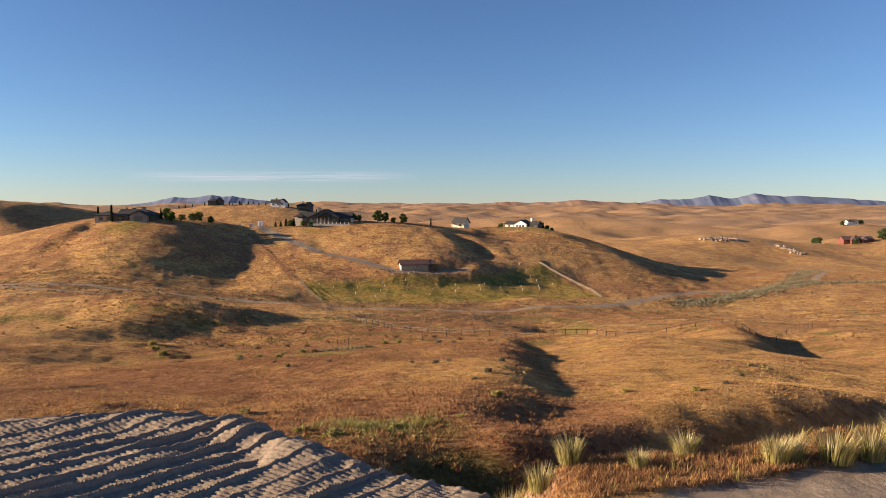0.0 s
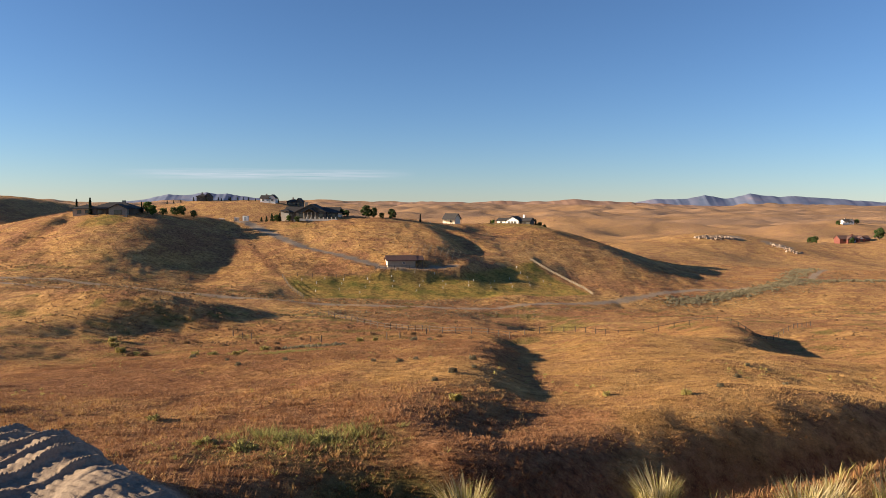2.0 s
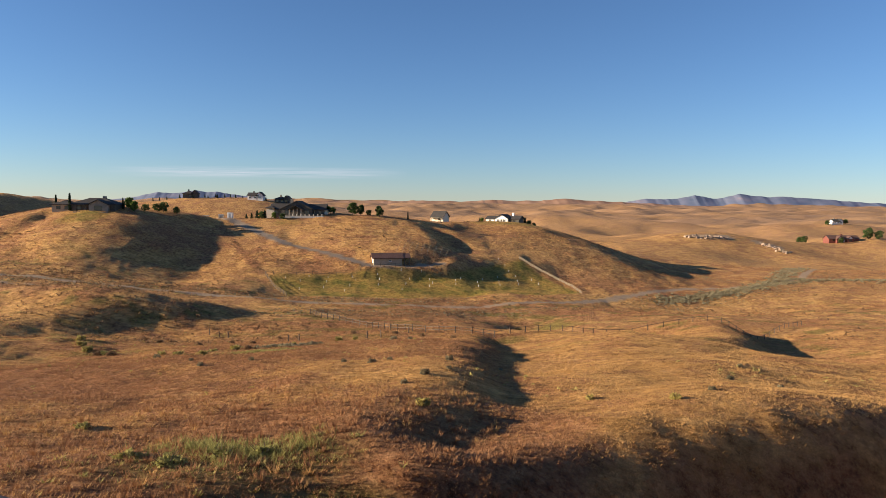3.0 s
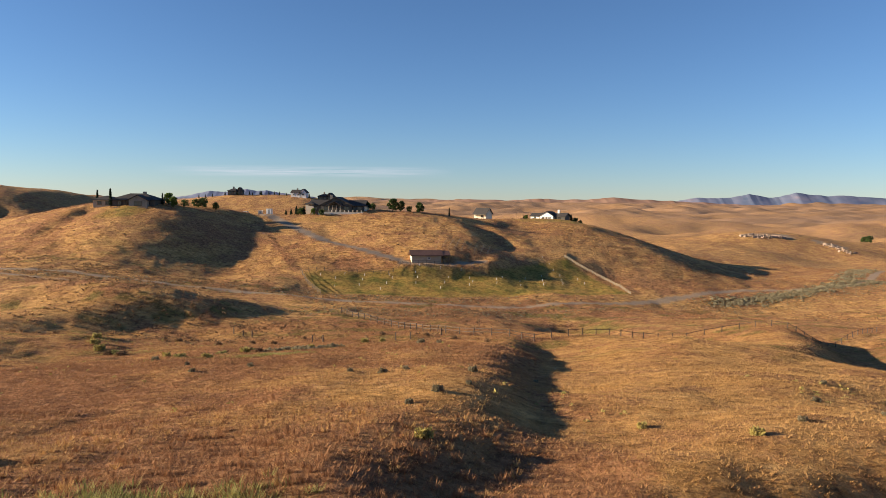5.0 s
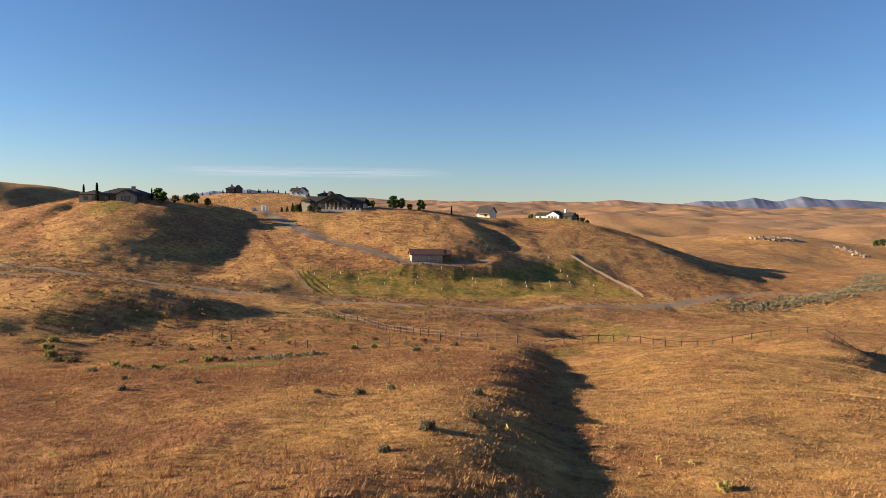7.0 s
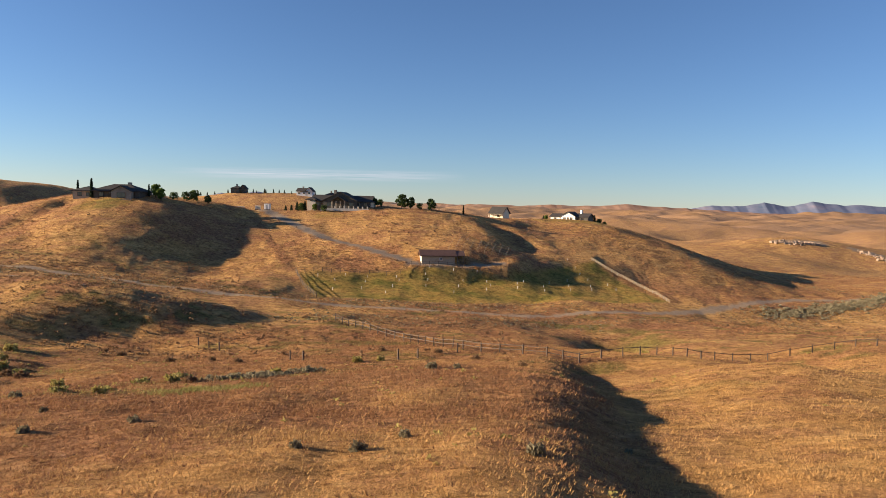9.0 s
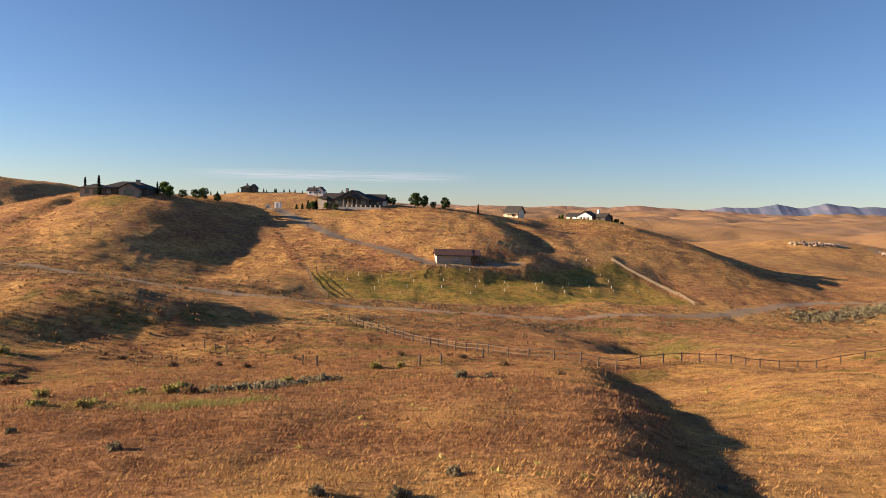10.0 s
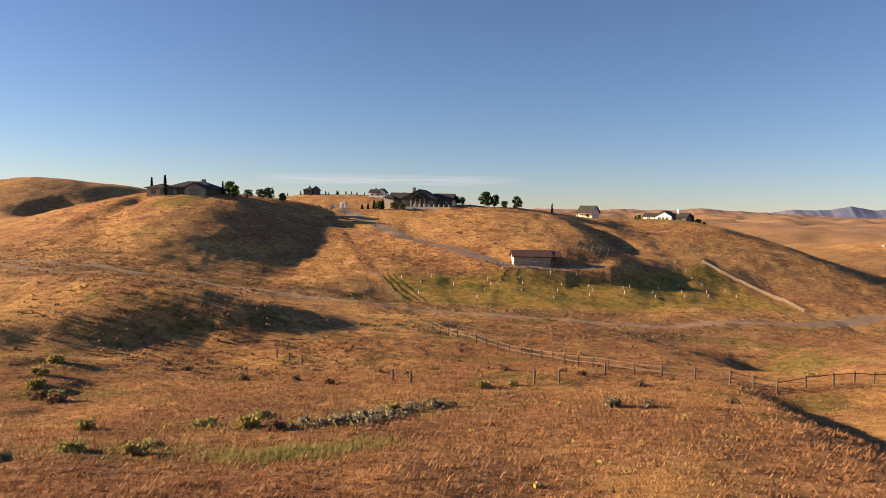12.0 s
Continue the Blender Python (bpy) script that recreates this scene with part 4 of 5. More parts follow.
far_house(471, 800, 13, WALL_WHITE, "gable", "small white house alone on the eastern plain")


def utility_box(x, y, w, d, h, mat, label, name="storage_container"):
    b = thing(name, x, y, None, random.uniform(-15, 15), label, "container", "containers by the drive")
    part("body", box(-w / 2, w / 2, -d / 2, d / 2, 0.15, h), mat, b)
    part("roof", box(-w / 2 - 0.05, w / 2 + 0.05, -d / 2 - 0.05, d / 2 + 0.05, h + 0.004, h + 0.08), WALL_WHITE, b)
    part("door", box(-0.4, 0.4, -d / 2 - 0.04, -d / 2 - 0.002, 0.25, h - 0.3), STEEL, b)
    for s in (-1, 1):
        part("skid", box(-w / 2, w / 2, s * d * 0.3 - 0.1, s * d * 0.3 + 0.1, -0.4, 0.15), TRIM, b)


utility_box(-86, 322, 2.2, 2.0, 2.4, WALL_WHITE, "white storage container standing beside the gravel drive")
utility_box(-91, 325, 2.0, 1.8, 1.5, WALL_CREAM, "low cream storage container beside the gravel drive")
utility_box(-97, 322, 2.4, 1.8, 1.3, WALL_TAN, "tan low trailer box on the dry grass")

# ---- trees ----
oak = make_tree("tree", 6.0, 2.6, LEAF_GREEN, 3, "round-crowned green tree in the dry grass")
bright = make_tree("tree", 5.0, 1.7, LEAF_BRIGHT, 4, "bright green young garden tree")
shrub_tree = make_tree("tree", 3.6, 1.9, LEAF_GREEN, 5, "low dark green spreading tree")
poplar = make_conifer(6.5, 0.8, 6, "narrow dark columnar tree beside the house")
spruce = make_conifer(5.0, 1.5, 7, "dark green young spruce tree")
for p, spots in (
    (oak, ((-32, 329, 10, 0.95), (-28.5, 331, 80, 0.8), (-19.5, 329, 200, 0.8), (352, 588, 0, 0.9), (380, 596, 30, 1.7), (387, 592, 70, 1.3), (345, 640, 100, 1.2))),
    (bright, ((-118, 292, 0, 1.0), (-115, 290, 120, 0.9), (-66, 320, 40, 0.6), (32, 387, 10, 0.6))),
    (shrub_tree, ((-24.5, 329, 0, 0.7), (-41, 329, 50, 0.8), (-43.5, 331, 90, 0.9), (-110, 300, 10, 0.9), (-108, 302, 50, 1.1), (-103, 303, 90, 0.8), (-113, 296, 140, 0.8),
                  (-62, 319, 10, 0.7), (-72, 322, 70, 0.9), (58, 389, 0, 0.8), (61, 391, 60, 0.7), (330, 606, 0, 1.6), (460, 796, 0, 1.5), (484, 800, 60, 1.5), (250, 650, 10, 1.4))),
    (poplar, ((-144.5, 287, 0, 0.85), (-137, 283, 0, 1.05), (-119.5, 290, 0, 0.7), (-6.5, 331, 0, 0.6))),
    (spruce, ((-76, 330, 0, 0.9), (-79, 332, 30, 0.8), (-82, 334, 60, 0.9), (-70.5, 322, 20, 0.8), (-86, 340, 50, 0.9), (-90, 345, 10, 0.8), (31, 390, 0, 0.7), (56, 390, 20, 0.9),
              (-175, 560, 0, 1.0), (-168, 565, 0, 1.1), (-160, 562, 0, 1.0), (-205, 560, 0, 0.9), (-197, 566, 0, 1.1), (-104, 560, 0, 1.1), (-98, 558, 0, 1.0), (-126, 556, 0, 1.2), (-183, 556, 0, 0.9), (-172, 558, 0, 0.8), (-165, 559, 0, 1.1), (-155, 560, 0, 0.9), (-150, 557, 0, 1.0), (-145, 559, 0, 0.8), (-110, 556, 0, 0.9), (-92, 560, 0, 1.0), (-210, 558, 0, 0.9), (-216, 560, 0, 1.0))),
):
    for x, y, turn, size in spots:
        put(p, x, y, turn, size * (0.6 if 550 < y < 570 else 1.0))


# ---- fences ----
def along_line(line, step):
    pts = []
    for (ax, ay), (bx, by) in zip(line, line[1:]):
        n = max(1, round(math.hypot(bx - ax, by - ay) / step))
        pts += [(ax + (bx - ax) * k / n, ay + (by - ay) * k / n) for k in range(n)]
    return pts + [line[-1]]


def fence(name, line, step, high, rails, post_mat, rail_mat, label, post=0.075, rail=0.05, lean=2.0):
    """Posts let into the ground and rails from post to post, following the slope."""
    rng = random.Random(len(line) * 7 + int(step * 10))
    x0, y0 = line[0]
    f = thing(name, x0, y0, None, 0, label, "fence")
    oz = f.matrix_world.translation.z
    pm = bpy.data.meshes.new("post")
    bm = box(-post, post, -post, post, -0.3, high)
    bmesh.ops.bevel(bm, geom=[e for e in bm.edges], offset=post * 0.3, segments=1, affect="EDGES")
    bm.to_mesh(pm)
    bm.free()
    pm.materials.append(post_mat)
    pts = along_line(line, step)
    zs = [float(ground(x, y)) - oz for x, y in pts]
    for (x, y), z in zip(pts, zs):
        shared_part("post", pm, pose(x - x0, y - y0, z, rng.uniform(-lean, lean), rng.uniform(-lean, lean), rng.uniform(0, 90)), f)
    if rails:
        rm = bpy.data.meshes.new("rail")
        bm = box(0, 1, -rail * 0.7, rail * 0.7, -rail, rail)
        bm.to_mesh(rm)
        bm.free()
        rm.materials.append(rail_mat)
        for k in range(len(pts) - 1):
            a, b = Vector((pts[k][0] - x0, pts[k][1] - y0, zs[k])), Vector((pts[k + 1][0] - x0, pts[k + 1][1] - y0, zs[k + 1]))
            for h in rails:
                p, q = a + Vector((0, 0, high * h + rng.uniform(-0.03, 0.03))), b + Vector((0, 0, high * h + rng.uniform(-0.03, 0.03)))
                m = Matrix.Translation(p) @ (q - p).to_track_quat("X", "Z").to_matrix().to_4x4() @ Matrix.Diagonal(((q - p).length * 1.03, 1, 1, 1))
                shared_part("rail", rm, m, f)
    return f


fence("rail_fence", [(-24, 173), (-14.1, 161), (-9, 155.5), (-3.5, 147), (1, 141.5), (6, 137.5), (12, 135), (16, 134.2)], 2.6, 1.3, (0.45, 0.88), WOOD_GREY, WOOD_GREY,
      "weathered grey split-rail fence crossing the dry valley", 0.08, 0.05)
fence("rail_fence", [(16, 134.2), (22, 137), (30, 143), (37, 147), (46, 151), (56, 152), (64, 150), (78, 160), (96, 178)], 3.0, 1.2, (0.85,), WOOD_DARK, WOOD_DARK,
      "dark weathered post-and-rail fence over the grassy knoll", 0.08, 0.04)
fence("field_fence", [(-50, 237.5), (-46.5, 230), (-43, 224), (-39, 217.5)], 2.4, 1.4, (0.3, 0.6, 0.92), WOOD_GREY, WOOD_GREY,
      "grey board fence along the edge of the green paddock", 0.07, 0.05)
fence("field_fence", [(-50, 237.5), (-38, 241), (-30, 243.5), (-22.5, 243.5), (-18.6, 250), (-8, 252.4), (7, 254.5)], 2.6, 1.3, (0.5, 0.92), WOOD_GREY, WOOD_GREY,
      "weathered grey fence along the top of the green paddock", 0.06, 0.035)
fence("field_fence", [(39.9, 286.5), (43.8, 281.5), (49, 276), (54, 268), (56, 260), (57.5, 250.5)], 2.4, 1.05, (0.3, 0.6, 0.9), WOOD_PALE, WOOD_PALE,
      "pale sunlit board fence running down the hillside", 0.07, 0.05)


def lone_post(x, y, high):
    p = thing("fence_post", x, y, None, random.uniform(0, 90), "old dark wooden fence post standing in dry grass", "post", "old posts in the valley")
    bm = box(-0.09, 0.09, -0.09, 0.09, -0.3, high)
    bmesh.ops.bevel(bm, geom=[e for e in bm.edges], offset=0.025, segments=1, affect="EDGES")
    part("shaft", bm, WOOD_DARK, p)
    part("wire_staple", box(-0.02, 0.02, -0.115, -0.092, high * 0.8, high * 0.8 + 0.05), STEEL, p)


for x, y, h in ((-6.6, 130.2, 1.35), (-4.3, 131.4, 1.3), (-20.7, 132.2, 1.2), (-18.3, 129.5, 1.3), (-37.3, 146.5, 1.3), (-35.1, 145, 1.3), (-40, 149, 1.2), (0.4, 137.5, 1.3)):
    lone_post(x, y, h)


def stake(x, y, h=1.0):
    s = thing("paddock_stake", x, y, None, random.uniform(0, 90), "short white stake standing in the green paddock", "stake", "white stakes in the paddock")
    part("shaft", tube(bmesh.new(), (0, 0, -0.2), (0, 0, h), 0.055, 0.05, 8), WALL_WHITE, s)
    part("cap", tube(bmesh.new(), (0, 0, h + 0.004), (0, 0, h + 0.12), 0.085, 0.08, 8), WALL_WHITE, s)


for spots in (((-43, 235), (-36, 239), (-30, 241), (-22, 243), (-13, 250), (-14, 247), (-6, 251), (1, 253)),
              ((-38, 234), (-30, 237), (-21, 241), (-13, 244), (-3, 248), (4, 250), (13, 251), (15, 254), (21, 254), (23, 258)),
              ((-37, 227), (-30, 231), (-22, 235), (-13, 238), (-4, 242), (5, 247), (13, 247), (21, 249), (29, 258), (29, 263), (34, 271)),
              ((-23, 229), (-5, 236), (4, 243), (29, 254), (36, 258), (36, 261), (36, 267), (42, 266), (44, 262), (33, 276), (31, 282))):
    for x, y in spots:
        stake(x, y, 0.6)


def vine_row(x, y, n):
    r = thing("vine_row", x, y, None, 0, "row of pale stakes with wire on the slope", "vineyard", "stake rows above the stable")
    oz = r.matrix_world.translation.z
    last = None
    for k in range(n):
        px, py = 0.25 * k, 2.2 * k
        z = float(ground(x + px, y + py)) - oz
        part("stake", tube(bmesh.new(), (px, py, z - 0.2), (px, py, z + 0.9), 0.035, 0.03, 6), WOOD_PALE, r)
        top = Vector((px, py, z + 0.8))
        if last:
            part("wire", tube(bmesh.new(), last, top, 0.015, 0.015, 5), STEEL, r)
        last = top


for k in range(9):
    vine_row(-8.5 + 2.3 * k, 266 + 0.35 * k, 6)

# ---- bushes ----
sage = make_bush("sagebrush", "pale grey-green sagebrush in dry grass", 1.2, 0.8, LEAF_SAGE, 1)
rabbit = make_bush("rabbitbrush", "yellow-green rounded rabbitbrush in dry grass", 1.4, 0.9, LEAF_RABBIT, 2)
brush = make_bush("dry_bush", "dark brown twiggy dry bush", 1.3, 0.8, LEAF_BRUSH, 3)
green_bush = make_bush("green_bush", "low green bush in a damp hollow", 1.8, 0.7, LEAF_MEADOW, 4)
for p, spots in (
    (sage, ((4.0, 62.8, 1.1), (2.6, 59.5, 0.8), (6.0, 66, 0.7), (-3.5, 74, 0.8), (0.5, 78, 0.9), (-1.0, 74.2, 1.1), (6.2, 73.5, 1.2), (-18, 78, 0.9), (-13.5, 80, 0.9), (-21, 84, 0.8), (31, 71, 1.0), (33, 66, 0.8),
            (-1, 111.8, 1.3), (1.5, 112.5, 0.9), (12, 84, 0.7), (-27, 90, 1.0), (24, 58, 0.8), (36, 80, 0.9))),
    (rabbit, ((-20.7, 99.5, 1.2), (-55, 128, 1.7), (-52, 122, 1.5), (-49, 118, 1.6), (-15, 108, 1.1), (-11, 127, 1.3), (-8.5, 128.5, 1.1), (20, 54, 1.0), (4, 52, 1.2), (31, 172, 1.7), (34, 176, 1.6), (29, 168, 1.3),
              (-30, 99, 1.2), (-22.5, 92, 1.0), (16, 60, 0.9))),
    (brush, ((-36.3, 131.4, 1.2), (-18.8, 98.5, 1.1), (-44, 134, 1.2), (-48, 137, 1.2), (-30, 130, 1.0), (-26, 128, 1.1), (-10, 139, 1.2), (-2, 136, 1.2), (3, 130, 1.0), (-46, 115, 1.4), (-43, 113, 1.5), (8, 118, 1.0))),
    (green_bush, ((-24, 101, 1.3), (-21.5, 102.5, 1.2), (-45.6, 116.4, 1.4), (-25, 91.5, 1.0), (-23, 94, 1.1), (-14, 47.5, 0.9), (-6.5, 39.5, 1.3), (-4.5, 40.5, 1.1), (-3, 41.5, 1.2), (-8.5, 40.5, 1.0))),
):
    for k, (x, y, s) in enumerate(spots):
        put(p, x, y, k * 67, s * (1.05 if y > 85 else 0.8))


# ---- grass, brush and stones in masses ----
def mass(name, pts, size, blades, mat, seed, label, spread=0.5, curve=0.35, wide=0.10, category="grass", fine=True):
    """Uncounted tufts in one mesh: each blade a bent, tapering strip of one to three triangles."""
    rng = np.random.default_rng(seed)
    x, y = pts[:, 0], pts[:, 1]
    n = len(x)
    z = ground(x, y) - 0.03
    s = size * rng.uniform(0.55, 1.35, n)
    base = np.repeat(np.stack([x, y, z], 1), blades, 0)
    h = np.repeat(s, blades) * rng.uniform(0.6, 1.15, n * blades)
    a = rng.uniform(0, 2 * math.pi, n * blades)
    off = rng.uniform(0, 1, n * blades) ** 0.7 * spread * np.repeat(s, blades)
    d = np.stack([np.cos(a), np.sin(a), 0 * a], 1)
    t = np.stack([-np.sin(a), np.cos(a), 0 * a], 1)
    foot = base + d * off[:, None] * 0.6
    mid = foot + d * (curve * 0.35 * h)[:, None] + np.array([0, 0, 1]) * (0.62 * h)[:, None]
    tip = foot + d * (curve * h)[:, None] + np.array([0, 0, 1]) * h[:, None]
    w = (wide * h)[:, None] * t
    if not fine:      # far off one triangle a blade is enough
        v = np.stack([foot - w, foot + w, tip], 1).reshape(-1, 3)
        f = np.arange(n * blades * 3).reshape(-1, 3)
    else:
        v = np.stack([foot - w * 0.8, foot + w * 0.8, mid + w * 0.6, mid - w * 0.6, tip], 1).reshape(-1, 3)
        i = np.arange(n * blades)[:, None] * 5
        f = np.concatenate([i + np.array([[0, 1, 2]]), i + np.array([[0, 2, 3]]), i + np.array([[3, 2, 4]])])
    me = bpy.data.meshes.new(name)
    me.vertices.add(len(v))
    me.vertices.foreach_set("co", v.ravel().astype(np.float32))
    me.loops.add(len(f) * 3)
    me.loops.foreach_set("vertex_index", f.ravel().astype(np.int32))
    me.polygons.add(len(f))
    me.polygons.foreach_set("loop_start", np.arange(0, len(f) * 3, 3, dtype=np.int32))
    me.update(calc_edges=True)
    me.materials.append(mat)
    return tagged(new(name, me), label, category, kind="stuff")


def bush_mass(name, pts, size, leaves, mat, seed, label, flat=0.6):
    """Uncounted low bushes in one mesh: each an uneven dome of folded leaf clumps."""
    rng = np.random.default_rng(seed)
    n = len(pts)
    s = np.repeat(size * rng.uniform(0.45, 1.4, n), leaves)
    foot = np.repeat(np.stack([pts[:, 0], pts[:, 1], ground(pts[:, 0], pts[:, 1])], 1), leaves, 0)
    d = rng.normal(size=(n * leaves, 3))
    d[:, 2] = np.abs(d[:, 2])
    d /= np.linalg.norm(d, axis=1)[:, None]
    c = foot + d * (s * rng.uniform(0.35, 1.0, n * leaves))[:, None] * np.array([0.62, 0.62, flat])
    u = d + 0.7 * rng.normal(size=d.shape)
    u /= np.linalg.norm(u, axis=1)[:, None]
    w = np.cross(u, rng.normal(size=d.shape))
    w /= np.linalg.norm(w, axis=1)[:, None]
    k = (0.42 * s * rng.uniform(0.6, 1.3, n * leaves))[:, None]
    v = np.stack([c - u * k * 0.6, c + w * k * 0.5 + np.cross(u, w) * k * 0.2, c + u * k * 0.6, c - w * k * 0.5 + np.cross(u, w) * k * 0.2], 1).reshape(-1, 3)
    i = np.arange(n * leaves)[:, None] * 4
    f = np.concatenate([i + np.array([[0, 1, 2]]), i + np.array([[0, 2, 3]])])
    me = bpy.data.meshes.new(name)
    me.vertices.add(len(v))
    me.vertices.foreach_set("co", v.ravel().astype(np.float32))
    me.loops.add(len(f) * 3)
    me.loops.foreach_set("vertex_index", f.ravel().astype(np.int32))
    me.polygons.add(len(f))
    me.polygons.foreach_set("loop_start", np.arange(0, len(f) * 3, 3, dtype=np.int32))
    me.update(calc_edges=True)
    me.materials.append(mat)
    return tagged(new(name, me), label, "brush", kind="stuff")


def scattered(n, y0, y1, seed, power=1.0, wide=0.80, keep=None):
    """Points over the fan of ground between two distances, thinning out with distance."""
    rng = np.random.default_rng(seed)
    y = y0 + (y1 - y0) * rng.uniform(0, 1, n) ** power
    x = rng.uniform(-1, 1, n) * (wide * y + 8) + 0.05 * y
    ok = (y > pad_edge(x) + 0.6) & (bare_bank(x, y) < 0.4)
    ok &= near_line(x, y, DRIVE) > 2.5
    ok &= in_field(x, y, 0.5) < 0.5
    ok &= (near_line(x, y, VALLEY_ROAD) > 1.7) & (near_line(x, y, UPPER_TRACK) > 1.2)
    if keep is not None:
        ok &= keep(x, y, rng)
    return np.stack([x[ok], y[ok]], 1)


def patchy(scale, seed, low, high):
    return lambda x, y, rng: rng.uniform(low, high, len(x)) < rough(x, y, scale, seed)


def rusty(x, y, rng):
    return rng.uniform(0, 0.9, len(x)) < zones(x, y)[2]


def golden(x, y, rng):
    return rng.uniform(0.1, 1.0, len(x)) > zones(x, y)[2]


mass("dry_grass", scattered(110000, 20, 80, 71, 0.8, keep=golden), 0.11, 5, BLADE_GOLD, 1, "golden dry bunch grass covering the slopes", 1.5, 0.9, 0.2, fine=False)
mass("dry_grass", scattered(170000, 20, 88, 72, 0.8, keep=rusty), 0.12, 5, BLADE_RUST, 2, "rust-brown dry weeds covering the slopes", 1.5, 0.9, 0.2, fine=False)
mass("dry_grass", scattered(130000, 76, 160, 73, 1.0, 0.66, golden), 0.15, 3, BLADE_GOLD, 3, "golden dry grass further down the valley", 1.4, 0.9, 0.18, fine=False)
mass("dry_grass", scattered(200000, 84, 190, 74, 1.0, 0.66, rusty), 0.19, 3, BLADE_RUST, 4, "rust-brown dry weeds further down the valley", 1.4, 0.9, 0.18, fine=False)
HILL_BRUSH = [(STRIP, 1.8), ([(-112, 262), (-98, 256)], 10), ([(-60, 262), (-20, 246), (20, 262)], 9), ([(60, 318), (85, 300), (100, 290)], 26), ([(-70, 168), (-45, 152)], 20),
              ([(-150, 225), (-110, 212), (-60, 212)], 14), ([(20, 345), (70, 345)], 14), ([(-20, 60), (0, 75)], 14)]


def on_hills(x, y, rng):
    v = np.zeros(len(x))
    for line, wide in HILL_BRUSH:
        v = np.maximum(v, 1 - ramp(wide * 0.4, wide * 1.2, near_line(x, y, line)))
    return rng.uniform(0.1, 1.0, len(x)) < v * (0.75 + 0.5 * rough(x, y, 9, 28))


bush_mass("hill_brush", scattered(60000, 120, 360, 78, 0.9, 0.70, on_hills), 0.5, 7, LEAF_BRUSH, 11, "dark reddish brush on the hill slopes")
bush_mass("hill_brush", scattered(70000, 190, 420, 79, 0.9, 0.70, patchy(16, 29, -0.8, 0.9)), 0.45, 5, BLADE_RUST, 12, "rusty dry bushes over the hills")
bush_mass("dry_brush", scattered(9000, 130, 420, 75, 0.9, 0.70, patchy(24, 26, -0.4, 0.9)), 0.7, 8, LEAF_BRUSH, 5, "dark low brush dotted over the hillsides")
bush_mass("dry_brush", scattered(16000, 90, 330, 76, 1.0, 0.72, lambda x, y, rng: zones(x, y)[3] > 0.45 + 0.4 * rng.uniform(0, 1, len(x))), 0.5, 8, LEAF_SAGE, 6, "grey-green sagebrush along the valley floor")
bush_mass("dry_brush", scattered(9000, 90, 420, 77, 1.0, 0.72, lambda x, y, rng: zones(x, y)[3] > 0.45 + 0.4 * rng.uniform(0, 1, len(x))), 0.6, 8, LEAF_BRUSH, 7, "dark brush along the valley road")


def band(line, half, n, seed):
    """Points strewn along a line in plan."""
    rng = np.random.default_rng(seed)
    k = rng.integers(0, len(line) - 1, n)
    a, b = np.array(line)[k], np.array(line)[k + 1]
    return a + (b - a) * rng.uniform(0, 1, (n, 1)) + rng.normal(0, half, (n, 2))


bush_mass("sagebrush_belt", np.concatenate([band([(84, 246), (97, 253), (112, 260), (130, 276), (155, 303), (190, 364), (229, 424)], 3.0, 1500, 84), band([(150, 296), (168, 304), (184, 296), (205, 300)], 4.0, 420, 85)]), 0.95, 14, LEAF_SAGE, 13, "grey-green sagebrush lining the bend of the valley road")


mass("weed_patch", np.concatenate([band([(wx - wr * 1.6, wy), (wx, wy + 0.4), (wx + wr * 1.6, wy)], wr * 0.5, int(45 * wr), 95 + k) for k, (wx, wy, wr) in enumerate(WEEDS)]),
     0.15, 10, LEAF_RABBIT, 14, "yellow-green low weeds in damp patches of the slope", 1.2, 0.9, 0.16, "weeds", False)
bush_mass("weed_patch", scattered(2600, 60, 200, 97, 1.0, 0.66, patchy(11, 35, 0.0, 0.9)), 0.35, 8, LEAF_RABBIT, 15, "yellow-green tufts dotted over the dry grass")


mass("tall_weeds", scattered(2600, 26, 62, 98, 1.0, 0.5, lambda x, y, rng: (x < 9) & rusty(x, y, rng)), 0.30, 26, BLADE_RUST, 16, "rusty waist-high weeds below the earth pad", 0.8, 0.5, 0.05, "weeds", False)
mass("tall_weeds", scattered(1500, 26, 58, 99, 1.0, 0.5, lambda x, y, rng: (x < 9) & golden(x, y, rng)), 0.30, 26, BLADE_GOLD, 17, "golden tall grass tufts below the earth pad", 0.8, 0.5, 0.05, "weeds", False)
bush_mass("leafy_row", band([(-17.5, 100), (-15.8, 103), (-14.8, 107.5), (-12.6, 112.5)], 0.7, 150, 100), 0.55, 16, LEAF_SAGE, 18, "grey-green broad-leaved plants along a damp hollow")
mass("green_grass", band([(-18, 91.6), (-15.4, 93.5), (-13, 96)], 0.8, 420, 101), 0.26, 14, LEAF_MEADOW, 19, "fresh green grass in a damp hollow", 0.9, 0.6, 0.06, "grass", False)
mass("green_grass", band([(-7.5, 42.8), (-4, 41.5), (-1, 42.6)], 0.8, 420, 102), 0.3, 14, LEAF_MEADOW, 20, "fresh green weeds below the earth pad", 0.9, 0.6, 0.06, "grass", False)


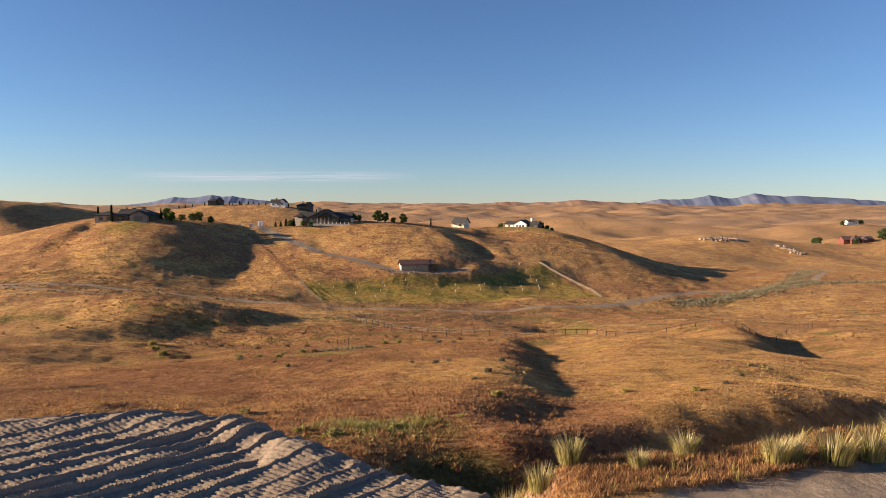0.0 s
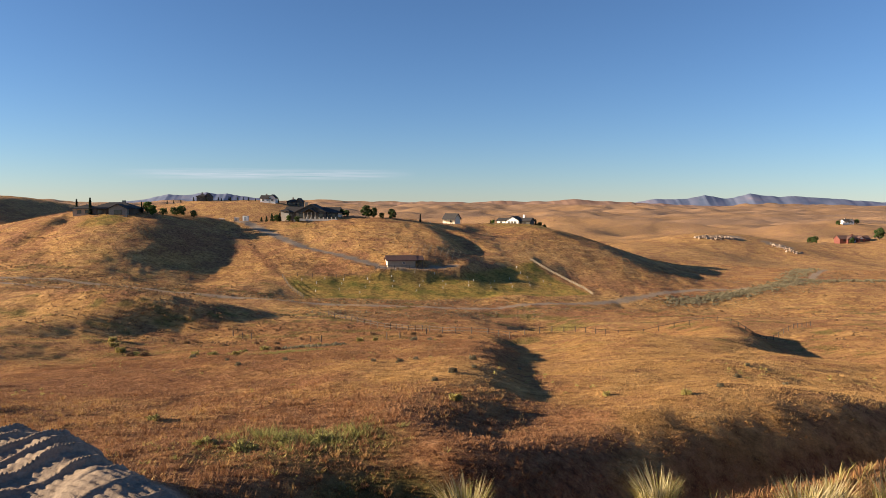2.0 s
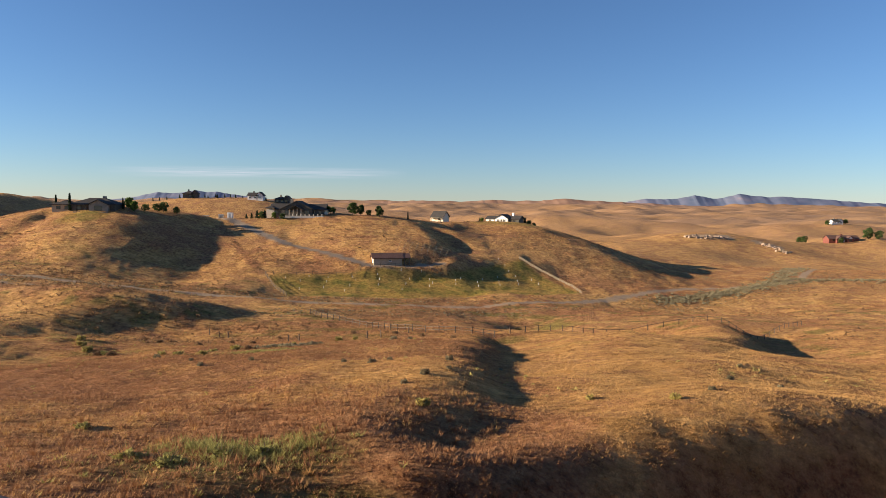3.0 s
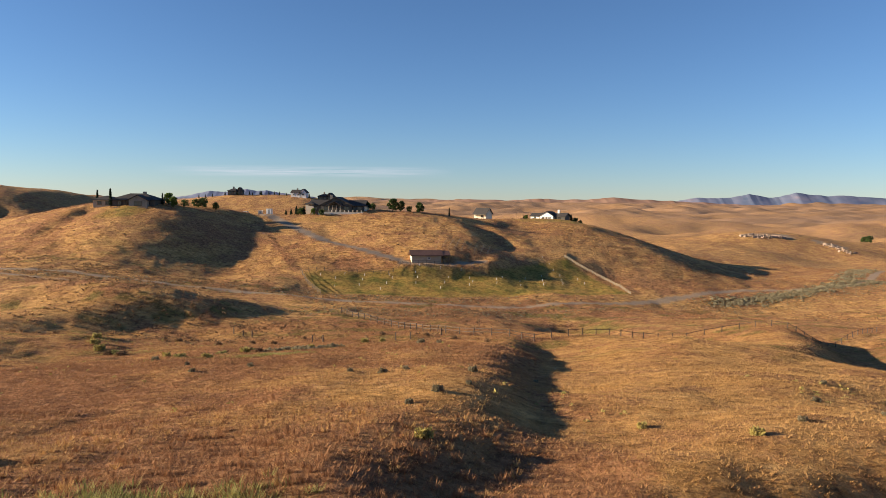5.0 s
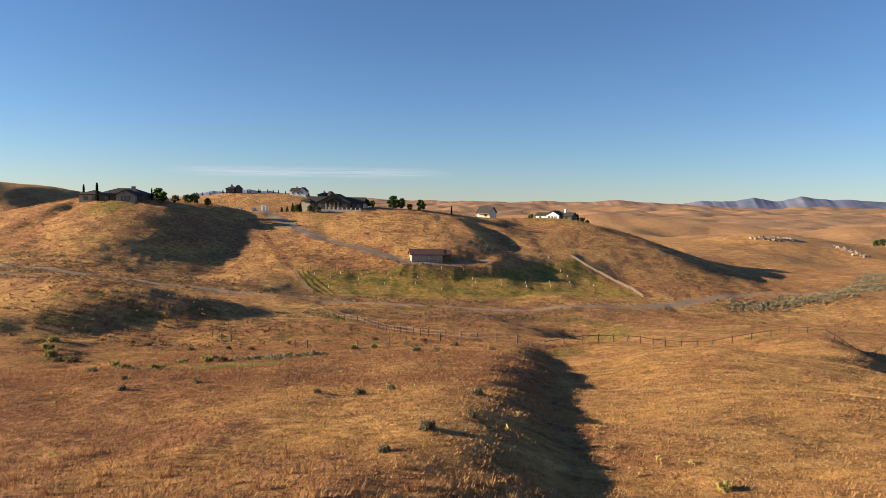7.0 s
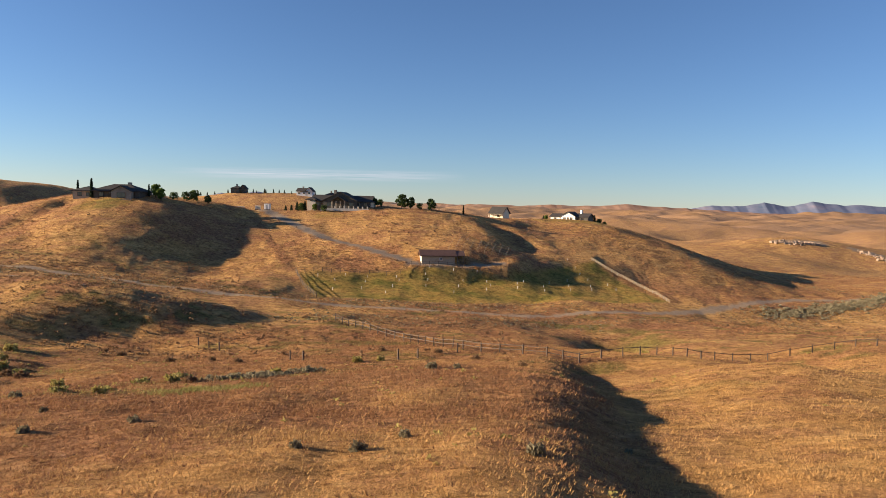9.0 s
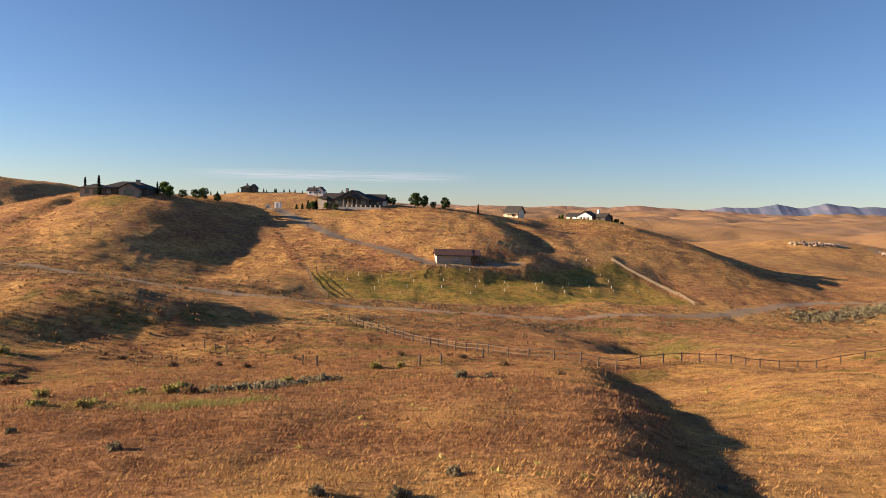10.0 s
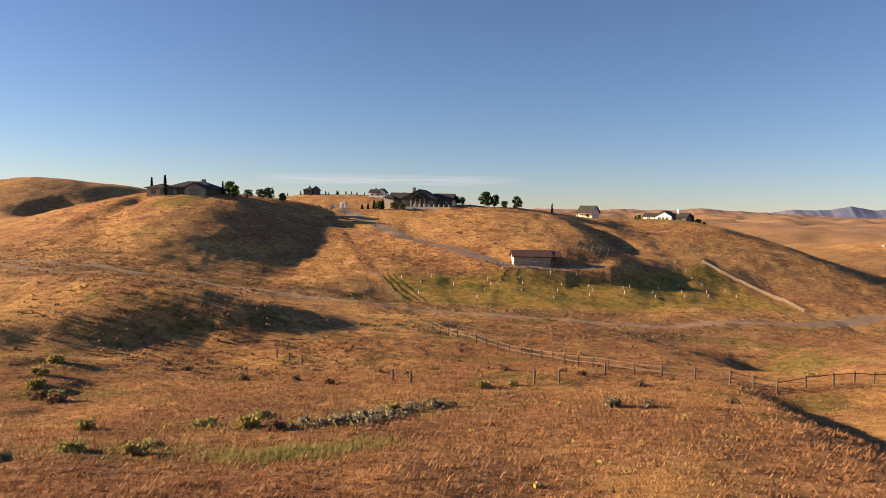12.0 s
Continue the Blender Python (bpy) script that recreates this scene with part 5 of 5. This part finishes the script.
def outcrop(line, n, seed):
    """Pale broken rock showing through the grass: many faceted blocks in one mesh."""
    rng = np.random.default_rng(seed)
    bm = bmesh.new()
    for (x, y), r in zip(band(line, 2.0, n, seed), rng.uniform(0.3, 1.0, n)):
        m = pose(x, y, float(ground(x, y)) + 0.25 * r, *rng.uniform(0, 360, 3)) @ Matrix.Diagonal((r * 1.9, r * 1.3, r * 0.6, 1))
        out = bmesh.ops.create_icosphere(bm, subdivisions=1, radius=1.0, matrix=m)
        for v in out["verts"]:
            v.co += Vector(rng.uniform(-0.2, 0.2, 3)) * r
    me = bpy.data.meshes.new("rock_outcrop")
    bm.to_mesh(me)
    bm.free()
    me.materials.append(PALE_ROCK)
    return tagged(new("rock_outcrop", me), "pale broken rock outcrop on the dry hillside", "rocks", kind="stuff")


PALE_ROCK = surface("pale_rock", (0.26, 0.185, 0.13), (0.44, 0.34, 0.26), 0.6, 0.95, 0.5, 0.1)
outcrop([(204, 548), (216, 544), (236, 548)], 110, 91)
outcrop([(265, 541), (268, 529), (268, 517)], 60, 92)


def strip_points(n, seed):
    rng = np.random.default_rng(seed)
    x = rng.uniform(1.6, 30, n)
    lo, hi = lane_edge(x) + 0.15, pad_edge(x) + 1.2
    return np.stack([x, lo + (hi - lo) * rng.uniform(0, 1, n)], 1)


mass("verge_grass", strip_points(4500, 81), 0.15, 7, BLADE_GOLD, 8, "golden verge grass on the edge of the earth pad", 0.6, 0.5, 0.05)
mass("verge_grass", strip_points(9000, 82), 0.17, 7, BLADE_RUST, 9, "rusty verge grass on the edge of the earth pad", 0.6, 0.5, 0.05)
mass("verge_grass", strip_points(260, 83), 0.32, 9, BLADE_TALL, 10, "greenish verge grass on the edge of the earth pad", 0.5, 0.5, 0.04)


def tall_clump(seed, high, wide):
    rng = np.random.default_rng(seed)
    root = new("grass_clump")
    tagged(root, "tall yellow-green bunch grass clump with seed heads", "grass clump", "grass clumps on the pad edge")
    def blades(n, h0, h1, w0, mat, name, lean):
        v, f = [], []
        for k in range(n):
            a, r = rng.uniform(0, 2 * math.pi), wide * 0.35 * rng.uniform(0, 1) ** 0.5
            h, out = high * rng.uniform(h0, h1), lean * rng.uniform(0.3, 1.2)
            d, t = np.array([math.cos(a), math.sin(a), 0]), np.array([-math.sin(a), math.cos(a), 0])
            p0 = d * r
            p1 = p0 + d * out * 0.35 * h + np.array([0.05 * h, 0, 0.6 * h])
            p2 = p0 + d * out * h + np.array([0.14 * h, 0.03 * h, h])
            i = len(v)
            v += [p0 - t * w0, p0 + t * w0, p1 + t * w0 * 0.8, p1 - t * w0 * 0.8, p2]
            f += [(i, i + 1, i + 2, i + 3), (i + 3, i + 2, i + 4)]
        me = bpy.data.meshes.new(name)
        me.from_pydata([tuple(map(float, p)) for p in v], [], f)
        me.materials.append(mat)
        ob = new(name, me)
        ob.parent = root
    blades(520, 0.4, 0.9, 0.012, BLADE_TALL, "blade_tuft", 0.62)
    blades(110, 0.8, 1.15, 0.014, SEED, "seed_tuft", 0.45)
    return root


clumps = [tall_clump(s, h, w) for s, h, w in ((1, 1.3, 1.5), (2, 1.15, 1.7), (3, 1.2, 1.4))]
for k, (x, y, s) in enumerate(((1.75, 17.9, 0.62), (2.6, 18.1, 0.55), (3.4, 18.3, 0.6), (6.8, 19.0, 0.55), (5.2, 18.0, 0.4), (9.0, 18.3, 0.62), (9.5, 18.5, 0.55), (10.7, 18.4, 0.68), (11.8, 18.6, 0.68), (13.4, 20.0, 0.6), (15.5, 21.2, 0.6))):
    put(clumps[k % 3], x, y, k * 50, s)
